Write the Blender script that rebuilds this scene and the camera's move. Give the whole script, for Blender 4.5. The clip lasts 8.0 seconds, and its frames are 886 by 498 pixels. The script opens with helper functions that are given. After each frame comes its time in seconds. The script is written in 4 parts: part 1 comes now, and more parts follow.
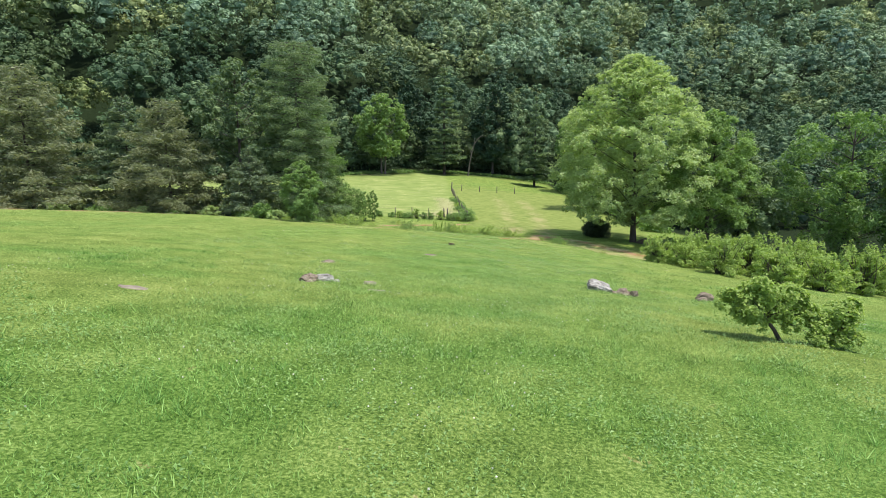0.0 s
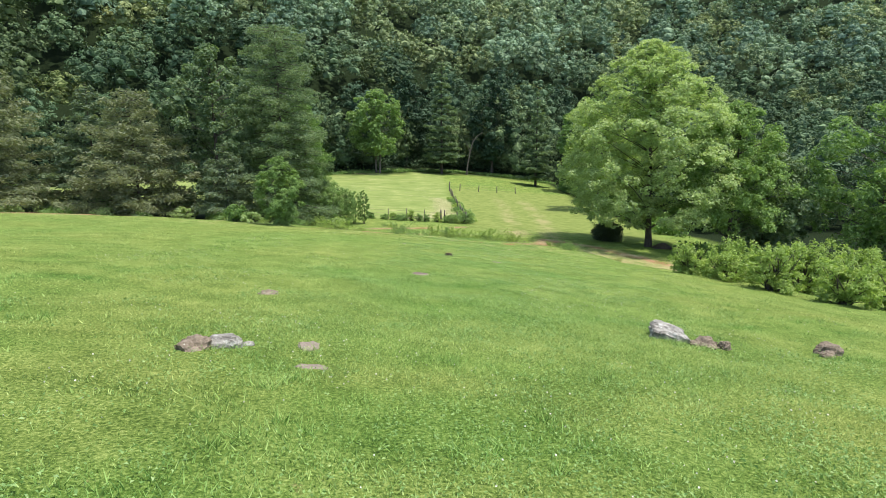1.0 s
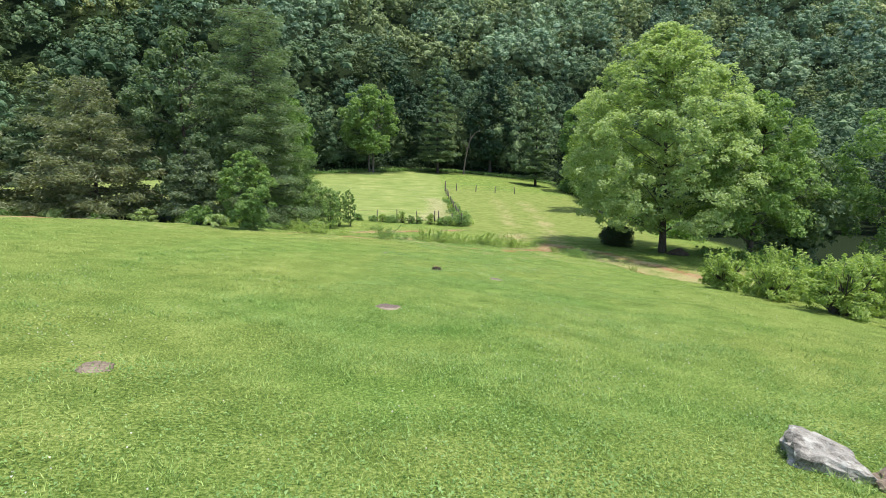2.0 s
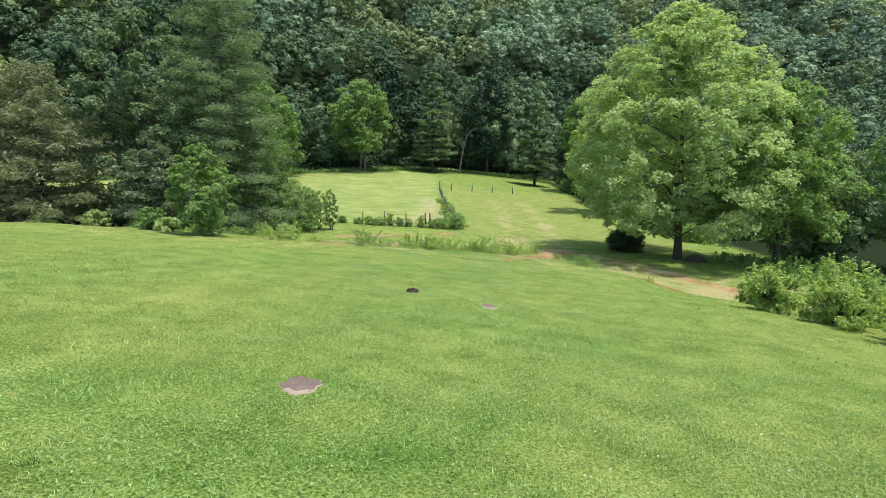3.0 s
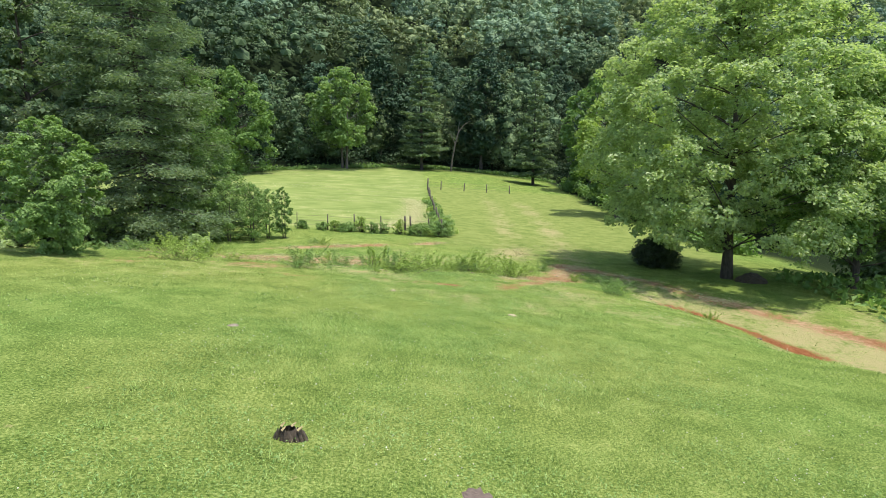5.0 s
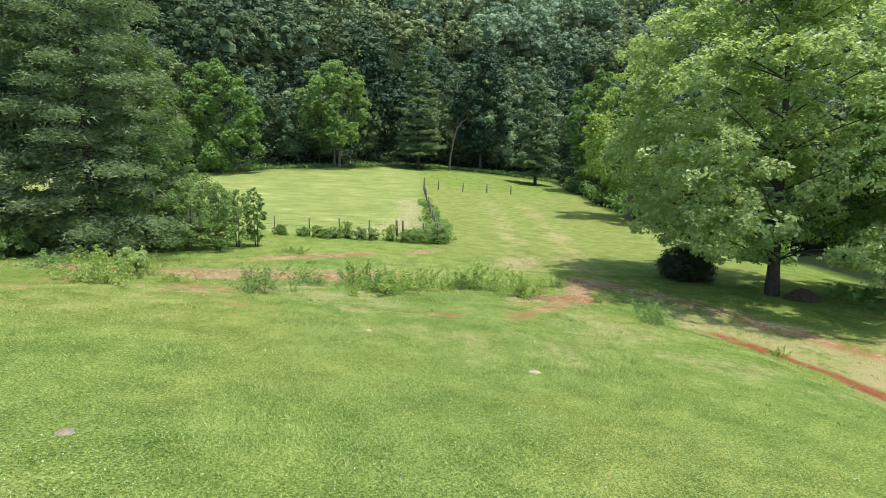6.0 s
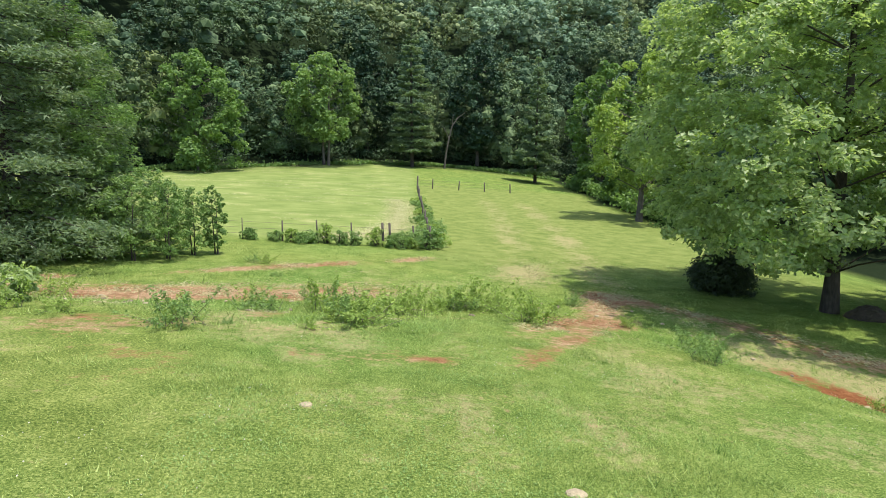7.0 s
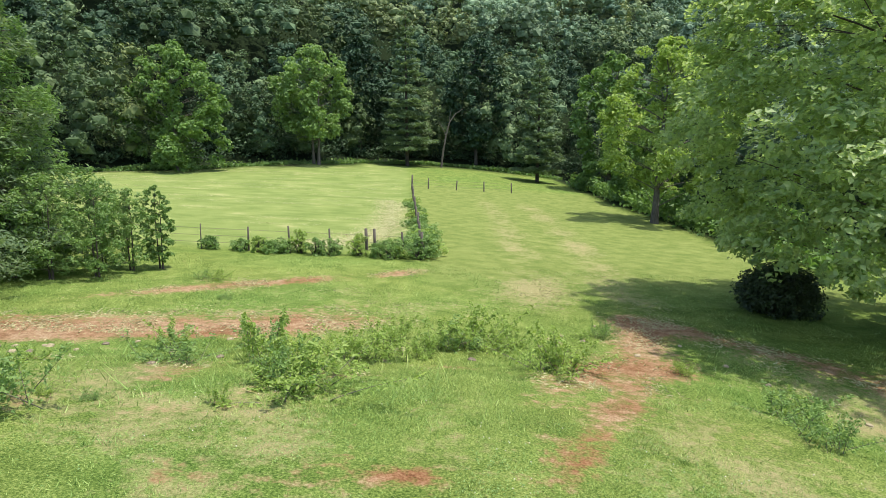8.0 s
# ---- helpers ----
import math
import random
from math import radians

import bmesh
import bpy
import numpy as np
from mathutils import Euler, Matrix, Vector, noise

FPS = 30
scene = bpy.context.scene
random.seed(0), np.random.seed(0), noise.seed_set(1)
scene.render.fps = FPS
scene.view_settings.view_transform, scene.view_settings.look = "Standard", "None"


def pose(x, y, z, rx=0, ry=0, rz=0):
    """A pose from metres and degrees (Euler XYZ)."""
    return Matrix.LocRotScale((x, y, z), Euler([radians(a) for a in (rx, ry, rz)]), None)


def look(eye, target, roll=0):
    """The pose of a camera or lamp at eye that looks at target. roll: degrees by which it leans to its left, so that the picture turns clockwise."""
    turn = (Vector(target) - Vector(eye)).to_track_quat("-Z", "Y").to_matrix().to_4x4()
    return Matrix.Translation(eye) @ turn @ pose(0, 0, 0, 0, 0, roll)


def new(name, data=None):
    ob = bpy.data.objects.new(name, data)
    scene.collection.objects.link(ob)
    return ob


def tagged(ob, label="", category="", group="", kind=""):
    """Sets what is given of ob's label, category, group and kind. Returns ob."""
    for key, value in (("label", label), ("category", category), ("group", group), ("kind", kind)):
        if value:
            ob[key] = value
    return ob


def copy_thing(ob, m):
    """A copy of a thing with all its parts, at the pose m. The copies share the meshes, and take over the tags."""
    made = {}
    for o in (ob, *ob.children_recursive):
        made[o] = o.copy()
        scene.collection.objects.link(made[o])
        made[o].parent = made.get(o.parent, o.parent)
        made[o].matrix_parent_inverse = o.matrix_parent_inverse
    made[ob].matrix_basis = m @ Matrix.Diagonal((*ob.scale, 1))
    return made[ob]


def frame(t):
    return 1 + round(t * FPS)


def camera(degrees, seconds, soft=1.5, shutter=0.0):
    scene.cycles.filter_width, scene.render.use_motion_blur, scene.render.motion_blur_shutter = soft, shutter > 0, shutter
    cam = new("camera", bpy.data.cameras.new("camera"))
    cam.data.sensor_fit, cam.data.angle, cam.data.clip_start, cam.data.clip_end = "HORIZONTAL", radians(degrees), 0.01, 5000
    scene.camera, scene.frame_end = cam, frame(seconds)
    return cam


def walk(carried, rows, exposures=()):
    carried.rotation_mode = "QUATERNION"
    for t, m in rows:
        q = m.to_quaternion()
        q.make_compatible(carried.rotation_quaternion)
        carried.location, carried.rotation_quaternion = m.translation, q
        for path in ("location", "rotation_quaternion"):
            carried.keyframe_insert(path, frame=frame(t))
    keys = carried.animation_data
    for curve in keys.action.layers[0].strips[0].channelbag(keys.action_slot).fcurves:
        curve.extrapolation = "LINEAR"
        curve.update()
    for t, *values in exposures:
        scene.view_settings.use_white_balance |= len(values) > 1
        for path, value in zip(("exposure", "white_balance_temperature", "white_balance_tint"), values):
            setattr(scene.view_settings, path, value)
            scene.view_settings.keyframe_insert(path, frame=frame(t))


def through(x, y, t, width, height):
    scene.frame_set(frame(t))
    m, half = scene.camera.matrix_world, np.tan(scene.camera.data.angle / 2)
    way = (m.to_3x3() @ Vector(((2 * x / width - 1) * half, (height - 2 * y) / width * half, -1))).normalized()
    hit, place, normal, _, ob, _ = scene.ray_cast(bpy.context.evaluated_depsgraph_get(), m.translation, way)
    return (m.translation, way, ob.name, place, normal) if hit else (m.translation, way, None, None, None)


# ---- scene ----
cam = camera(74.0, 8.0, soft=0.8)
PATH = [
    (0, (0.034, 0.013, 10.279), (0.029, 1.976, 9.897), -0.1),
    (0.5, (0.062, 2.772, 10.029), (0.06, 4.735, 9.646), -0.1),
    (1, (0.137, 5.408, 9.753), (0.139, 7.371, 9.371), -0.1),
    (1.5, (0.324, 7.989, 9.497), (0.33, 9.952, 9.115), -0.0),
    (3, (1.172, 15.678, 8.704), (1.188, 17.641, 8.323), -0.0),
    (3.5, (1.509, 18.119, 8.458), (1.532, 20.082, 8.076), 0.2),
    (4, (1.808, 20.586, 8.151), (1.836, 22.549, 7.769), 0.2),
    (4.5, (1.962, 23.242, 7.876), (1.995, 25.205, 7.494), 0.2),
    (6, (2.274, 31.032, 7.274), (2.316, 32.995, 6.891), 0.2),
    (6.5, (2.403, 33.525, 6.978), (2.451, 35.487, 6.594), 0.2),
    (7, (2.624, 35.999, 6.721), (2.677, 37.961, 6.336), 0.1),
    (7.5, (2.799, 38.471, 6.47), (2.855, 40.433, 6.085), 0.0),
    (8, (2.999, 41.099, 6.213), (3.056, 43.061, 5.829), -0.2),
]
walk(cam, [(t, look(eye, target, roll)) for t, eye, target, roll in PATH])


# ---- world, sun, exposure ----
SUN_FROM = Vector((0.27, -0.11, 1.0)).normalized()
world = bpy.data.worlds.new("world")
scene.world = world
world.use_nodes = True
wn = world.node_tree.nodes
sky = wn.new("ShaderNodeTexSky")
sky.sky_type, sky.sun_disc = "NISHITA", False
sky.sun_elevation = math.asin(SUN_FROM.z)
sky.sun_rotation = math.atan2(SUN_FROM.x, SUN_FROM.y)
sky.air_density, sky.dust_density = 1.0, 2.0
wn["Background"].inputs[1].default_value = 0.15
world.node_tree.links.new(sky.outputs[0], wn["Background"].inputs[0])
sun = new("sun", bpy.data.lights.new("sun", "SUN"))
sun.data.energy, sun.data.angle, sun.data.color = 2.8, radians(1.0), (1.0, 0.95, 0.86)
sun.matrix_world = look(SUN_FROM * 100, (0, 0, 0))
scene.view_settings.exposure = 0.89


# ---- number tools ----
def ease(a, b, v):
    v = np.clip((v - a) / (b - a), 0, 1)
    return v * v * (3 - 2 * v)


def lattice(ix, iy, seed):
    h = (ix.astype(np.int64) * 374761393 + iy.astype(np.int64) * 668265263 + seed * 1442695041) & 0x7FFFFFFF
    h = ((h ^ (h >> 13)) * 1274126177) & 0x7FFFFFFF
    return ((h ^ (h >> 16)) & 0xFFFF) / 65535.0


def bumps(x, y, size, seed=1):
    """Smooth value noise, 0 to 1, with bumps of about that size."""
    x, y = np.asarray(x, float) / size, np.asarray(y, float) / size
    ix, iy = np.floor(x), np.floor(y)
    fx, fy = x - ix, y - iy
    fx, fy = fx * fx * (3 - 2 * fx), fy * fy * (3 - 2 * fy)
    a, b = lattice(ix, iy, seed), lattice(ix + 1, iy, seed)
    c, d = lattice(ix, iy + 1, seed), lattice(ix + 1, iy + 1, seed)
    return (a * (1 - fx) + b * fx) * (1 - fy) + (c * (1 - fx) + d * fx) * fy


def bank_y(x):
    """Where the pasture ends and the track begins."""
    x = np.asarray(x, float)
    return 52.6 + 2.2 * ease(-2, 7, x) - 1.35 * np.clip(x - 8.5, 0, 14)


def bank_off(x, y):
    """How far past the pasture's brow a place lies: the brow runs across, then turns down the slope beside the track."""
    x, y = np.asarray(x, float), np.asarray(y, float)
    return np.maximum(y - bank_y(x), x - 14.0 - 14.0 * ease(42, 33, y))


def wood_edge(x):
    """The far side of the field, where the woods begin."""
    x = np.asarray(x, float)
    return 144 + 0.82 * np.clip(x, -75, 0) - 0.25 * np.clip(x - 8, 0, 16)


def ground_z(x, y):
    """Height of the ground: a pasture that falls to a flat valley field, then a wooded hill."""
    x, y = np.broadcast_arrays(np.asarray(x, float), np.asarray(y, float))
    px, py = np.clip(x, -55, 30), np.clip(y, -60, 80)
    past = 8.715 - 0.088 * px - 0.1445 * py - 0.0002 * px * py + 0.00022 * py * py - 0.00113 * px * px
    past = past - 0.075 * np.clip(8.5 - y, 0, 60)
    past = past + 0.10 * (bumps(x, y, 5.5, 3) - 0.5) + 0.09 * (bumps(x, y, 1.5, 4) - 0.5) + 0.05 * (bumps(x, y, 0.8, 7) - 0.5)
    vx = np.clip(x, -40, 24)
    vale = -0.63 - 0.06 * vx + 24.2 / np.maximum(y - 40, 8 + 8 * ease(6, 11, x)) + 1.5 * ease(100, 142, y) * ease(40, 10, np.abs(x + 4))
    vale = vale - 1.3 * ease(24, 33, x) + 0.05 * (bumps(x, y, 6, 5) - 0.5)
    mix = ease(-3.2, 2.2, bank_off(x, y))
    z = past * (1 - mix) + vale * mix
    d = np.maximum(y - wood_edge(x), 0)
    hill = 0.54 * (np.sqrt(d * d + 144) - 12) * (0.85 + 0.35 * bumps(x, y, 90, 6))
    return z + np.minimum(hill, 190 + 0 * hill)


def mesh_object(name, verts, faces, material, parent=None, marks=None, smooth=False):
    """One mesh object from arrays: verts (n, 3), faces (m, 3) or (m, 4); marks: point attributes."""
    verts, faces = np.asarray(verts, np.float32), np.asarray(faces, np.int32)
    me = bpy.data.meshes.new(name)
    me.vertices.add(len(verts))
    me.vertices.foreach_set("co", verts.ravel())
    n = faces.shape[1]
    me.loops.add(faces.size)
    me.loops.foreach_set("vertex_index", faces.ravel())
    me.polygons.add(len(faces))
    me.polygons.foreach_set("loop_start", np.arange(0, faces.size, n, dtype=np.int32))
    me.polygons.foreach_set("use_smooth", np.full(len(faces), smooth))
    for key, values in (marks or {}).items():
        me.attributes.new(key, "FLOAT", "POINT").data.foreach_set("value", np.asarray(values, np.float32))
    me.update()
    me.validate()
    me.materials.append(material)
    ob = new(name, me)
    if parent:
        ob.parent = parent
    return ob


def thing(name, x, y, z, label, category, group="", kind=""):
    ob = new(name)
    ob.location = (x, y, z)
    ob.empty_display_size = 0.2
    return tagged(ob, label, category, group, kind)


# ---- materials ----
def shader(name, rough=0.8):
    m = bpy.data.materials.new(name)
    m.use_nodes = True
    n = m.node_tree.nodes
    n["Principled BSDF"].inputs["Roughness"].default_value = rough
    return m, n, m.node_tree.links.new, n["Principled BSDF"]


def ramp(n, stops):
    r = n.new("ShaderNodeValToRGB")
    e = r.color_ramp.elements
    for k, (at, col) in enumerate(stops):
        s = e[k] if k < 2 else e.new(at)
        s.position, s.color = at, (*col, 1)
    return r


def grain(n, link, size, detail=4.0, where=None, rough=0.6):
    """A noise texture with features of about size metres."""
    t = n.new("ShaderNodeTexNoise")
    t.inputs["Scale"].default_value = 1.0 / size
    t.inputs["Detail"].default_value = detail
    t.inputs["Roughness"].default_value = rough
    if where:
        link(where, t.inputs["Vector"])
    return t.outputs["Fac"]


def blend(n, link, fac, a, b, how="MIX"):
    m = n.new("ShaderNodeMix")
    m.data_type, m.blend_type = "RGBA", how
    for value, slot in ((fac, m.inputs[0]), (a, m.inputs[6]), (b, m.inputs[7])):
        if hasattr(value, "is_linked"):
            link(value, slot)
        elif isinstance(value, tuple):
            slot.default_value = (*value, 1)
        else:
            slot.default_value = value
    return m.outputs[2]


def math_node(n, link, how, a, b=0.0, clamp=False):
    m = n.new("ShaderNodeMath")
    m.operation, m.use_clamp = how, clamp
    for value, slot in ((a, m.inputs[0]), (b, m.inputs[1])):
        if hasattr(value, "is_linked"):
            link(value, slot)
        else:
            slot.default_value = value
    return m.outputs[0]


def mark(n, name):
    a = n.new("ShaderNodeAttribute")
    a.attribute_name = name
    return a.outputs["Fac"]


def leaf_material(name, dark, mid, light, through=0.35, rough=0.5, spread=0.0, vary=0.55, clump=1.6):
    """Leaves: colour varies leaf by leaf, and tree by tree; some light passes through."""
    m, n, link, bsdf = shader(name, rough)
    geo, info = n.new("ShaderNodeNewGeometry"), n.new("ShaderNodeObjectInfo")
    r = ramp(n, [(0.0, dark), (1.0, light), (0.55, mid)])
    patch = grain(n, link, clump, 2.0, n.new("ShaderNodeTexCoord").outputs["Object"])
    v = math_node(n, link, "ADD", math_node(n, link, "MULTIPLY", geo.outputs["Random Per Island"], vary), math_node(n, link, "MULTIPLY", patch, 1.1 - vary))
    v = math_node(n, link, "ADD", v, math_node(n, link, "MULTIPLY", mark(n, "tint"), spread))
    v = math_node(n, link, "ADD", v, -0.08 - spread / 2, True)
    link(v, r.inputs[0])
    col = r.outputs[0]
    if spread:
        hue = ramp(n, [(0.0, (0.91, 0.98, 1.02)), (1.0, (1.28, 1.06, 0.72)), (0.6, (1.0, 1.0, 0.92))])
        link(math_node(n, link, "FRACT", math_node(n, link, "MULTIPLY", mark(n, "tint"), 7.31)), hue.inputs[0])
        col = blend(n, link, 1.0, col, hue.outputs[0], "MULTIPLY")
    link(col, bsdf.inputs["Base Color"])
    bsdf.inputs["Specular IOR Level"].default_value = 0.35
    trans = n.new("ShaderNodeBsdfTranslucent")
    warm = blend(n, link, 1.0, col, (1.05, 1.1, 0.6), "MULTIPLY")
    link(warm, trans.inputs[0])
    mix = n.new("ShaderNodeMixShader")
    mix.inputs[0].default_value = through
    link(bsdf.outputs[0], mix.inputs[1])
    link(trans.outputs[0], mix.inputs[2])
    link(mix.outputs[0], n["Material Output"].inputs[0])
    return m


def bark_material(name, dark, light):
    m, n, link, bsdf = shader(name, 0.9)
    tc = n.new("ShaderNodeTexCoord")
    mp = n.new("ShaderNodeMapping")
    mp.inputs["Scale"].default_value = (1, 1, 0.25)
    link(tc.outputs["Object"], mp.inputs[0])
    g = grain(n, link, 0.09, 5.0, mp.outputs[0])
    big = grain(n, link, 0.8, 2.0, tc.outputs["Object"])
    r = ramp(n, [(0.35, dark), (0.65, light)])
    link(blend(n, link, 0.35, g, big), r.inputs[0])
    link(r.outputs[0], bsdf.inputs["Base Color"])
    b = n.new("ShaderNodeBump")
    b.inputs["Strength"].default_value, b.inputs["Distance"].default_value = 0.7, 0.03
    link(g, b.inputs["Height"])
    link(b.outputs[0], bsdf.inputs["Normal"])
    return m


LEAF_SYCAMORE = leaf_material("leaf_sycamore", (0.20, 0.285, 0.12), (0.41, 0.52, 0.235), (0.70, 0.77, 0.43), 0.54, 0.38, vary=0.5)
LEAF_GREEN = leaf_material("leaf_green", (0.10, 0.185, 0.055), (0.18, 0.30, 0.085), (0.30, 0.43, 0.14), 0.45)
LEAF_BRIGHT = leaf_material("leaf_bright", (0.12, 0.215, 0.065), (0.235, 0.36, 0.115), (0.39, 0.52, 0.19), 0.45)
LEAF_OLIVE = leaf_material("leaf_olive", (0.09, 0.15, 0.078), (0.16, 0.235, 0.115), (0.27, 0.34, 0.17), 0.43)
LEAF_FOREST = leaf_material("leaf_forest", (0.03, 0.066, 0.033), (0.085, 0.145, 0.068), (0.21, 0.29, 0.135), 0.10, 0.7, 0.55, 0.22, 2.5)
# Upper hill leaves: distance haze is put into the lighter, bluer colour.
LEAF_HILL_HAZE = leaf_material("leaf_hill_haze", (0.082, 0.142, 0.094), (0.19, 0.28, 0.165), (0.36, 0.46, 0.265), 0.12, 0.7, 0.5, 0.22, 2.5)
LEAF_HEMLOCK = leaf_material("leaf_hemlock", (0.095, 0.155, 0.075), (0.18, 0.26, 0.125), (0.32, 0.40, 0.20), 0.42)
LEAF_WEED = leaf_material("leaf_weed", (0.19, 0.28, 0.07), (0.34, 0.46, 0.12), (0.54, 0.62, 0.21), 0.5)
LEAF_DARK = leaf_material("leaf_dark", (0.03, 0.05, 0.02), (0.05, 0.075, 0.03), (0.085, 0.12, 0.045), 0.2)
NEEDLES = leaf_material("needles", (0.09, 0.145, 0.085), (0.165, 0.225, 0.125), (0.265, 0.315, 0.175), 0.4)
NEEDLES_DRY = leaf_material("needles_dry", (0.12, 0.16, 0.085), (0.215, 0.245, 0.13), (0.33, 0.35, 0.19), 0.4)
BARK = bark_material("bark_grey", (0.06, 0.05, 0.04), (0.17, 0.15, 0.125))
BARK_DARK = bark_material("bark_dark", (0.03, 0.024, 0.02), (0.10, 0.08, 0.065))


def ground_material():
    m, n, link, bsdf = shader("meadow_ground", 0.95)
    pos = n.new("ShaderNodeTexCoord").outputs["Object"]
    fine, mid, big = grain(n, link, 0.035, 4.0, pos, 0.75), grain(n, link, 0.9, 4.0, pos), grain(n, link, 7.0, 3.0, pos)
    grass = ramp(n, [(0.38, (0.045, 0.08, 0.016)), (0.64, (0.33, 0.38, 0.125)), (0.5, (0.14, 0.20, 0.046))])
    link(blend(n, link, 0.22, fine, mid), grass.inputs[0])
    tone = ramp(n, [(0.32, (0.90, 1.0, 0.9)), (0.68, (1.14, 1.06, 1.02))])
    link(big, tone.inputs[0])
    col = blend(n, link, 1.0, grass.outputs[0], tone.outputs[0], "MULTIPLY")
    col = blend(n, link, mark(n, "lush"), col, blend(n, link, 1.0, col, (0.70, 0.86, 0.74), "MULTIPLY"))

    edge = grain(n, link, 0.22, 4.0, pos, 0.7)

    def rough_edge(name, sharp=3.0):
        v = math_node(n, link, "ADD", mark(n, name), math_node(n, link, "MULTIPLY", math_node(n, link, "SUBTRACT", blend(n, link, 0.65, mid, edge), 0.5), 2.6))
        return math_node(n, link, "MULTIPLY", math_node(n, link, "SUBTRACT", v, 0.33), sharp, True)

    mp = n.new("ShaderNodeMapping")
    mp.inputs["Scale"].default_value = (0.22, 1.0, 1.0)
    mp.inputs["Rotation"].default_value = (0, 0, 0.10)
    link(pos, mp.inputs[0])
    rows = grain(n, link, 1.1, 3.0, mp.outputs[0])
    hay = ramp(n, [(0.40, (0.16, 0.215, 0.06)), (0.74, (0.38, 0.37, 0.17)), (0.57, (0.225, 0.275, 0.085))])
    link(blend(n, link, 0.55, rows, grain(n, link, 2.6, 3.0, pos)), hay.inputs[0])
    col = blend(n, link, mark(n, "hay"), col, hay.outputs[0])
    mown = ramp(n, [(0.36, (0.11, 0.16, 0.036)), (0.66, (0.25, 0.285, 0.088))])
    link(blend(n, link, 0.5, fine, mid), mown.inputs[0])
    col = blend(n, link, mark(n, "mown"), col, mown.outputs[0])
    straw = ramp(n, [(0.35, (0.22, 0.215, 0.085)), (0.7, (0.42, 0.36, 0.19))])
    link(fine, straw.inputs[0])
    col = blend(n, link, rough_edge("straw", 2.0), col, straw.outputs[0])
    soil = ramp(n, [(0.36, (0.11, 0.06, 0.033)), (0.66, (0.56, 0.46, 0.31)), (0.46, (0.27, 0.165, 0.09)), (0.55, (0.39, 0.27, 0.16))])
    link(blend(n, link, 0.4, fine, edge), soil.inputs[0])
    rust = ramp(n, [(0.42, (0, 0, 0)), (0.60, (1, 1, 1))])
    link(grain(n, link, 1.7, 3.0, pos), rust.inputs[0])
    redder = math_node(n, link, "ADD", math_node(n, link, "MULTIPLY", rust.outputs[0], 0.6), mark(n, "red"), True)
    clay = blend(n, link, redder, soil.outputs[0], blend(n, link, 1.0, soil.outputs[0], (0.62, 0.385, 0.285), "MULTIPLY"))
    col = blend(n, link, rough_edge("soil", 2.2), col, clay)
    # Leaf litter, with the shade under the trees put in as near-black.
    shaded_litter = ramp(n, [(0.3, (0.009, 0.017, 0.007)), (0.7, (0.022, 0.034, 0.015))])
    link(fine, shaded_litter.inputs[0])
    col = blend(n, link, mark(n, "shaded_litter"), col, shaded_litter.outputs[0])
    link(col, bsdf.inputs["Base Color"])
    bsdf.inputs["Specular IOR Level"].default_value = 0.04
    b = n.new("ShaderNodeBump")
    b.inputs["Strength"].default_value, b.inputs["Distance"].default_value = 0.8, 0.08
    link(blend(n, link, 0.4, fine, mid), b.inputs["Height"])
    link(b.outputs[0], bsdf.inputs["Normal"])
    return m


GROUND = ground_material()


# ---- the ground: one sheet ----
def fence_x(y):
    return 2.8 - (np.asarray(y, float) - 70.6) * 0.036


def steps(a, b, near_a, near_b, fine, coarse):
    """Grid lines from a to b: fine between near_a and near_b, growing coarser outside."""
    out = list(np.arange(near_a, near_b, fine))
    s, v = fine, near_b
    while v < b:
        out.append(v)
        s = min(s * 1.12, coarse)
        v += s
    s, v = fine, near_a - fine
    while v > a:
        out.append(v)
        s = min(s * 1.12, coarse)
        v -= s
    return np.unique(np.round(np.array(out + [a, b]), 3))


BALD = ((-0.52, 22.45, 0.28, 0.40), (2.52, 30.75, 0.24, 0.66), (-1.65, 12.8, 0.20, 0.17), (-3.40, 16.95, 0.22, 0.18), (-2.65, 12.45, 0.34, 0.2), (4.6, 15.65, 0.45, 0.2), (7.1, 15.5, 0.2, 0.16), (-1.4, 11.9, 0.24, 0.15), (-5.13, 9.5, 0.36, 0.2))


def lushness(x, y):
    """Richer, darker turf high on the slope and in patches."""
    return np.clip(0.75 * ease(26, 4, y) + 1.1 * (bumps(x, y, 2.4, 61) * bumps(x, y, 0.9, 62) * 2.0 - 0.55) * (0.35 + 0.65 * ease(34, 6, y)), 0, 1)


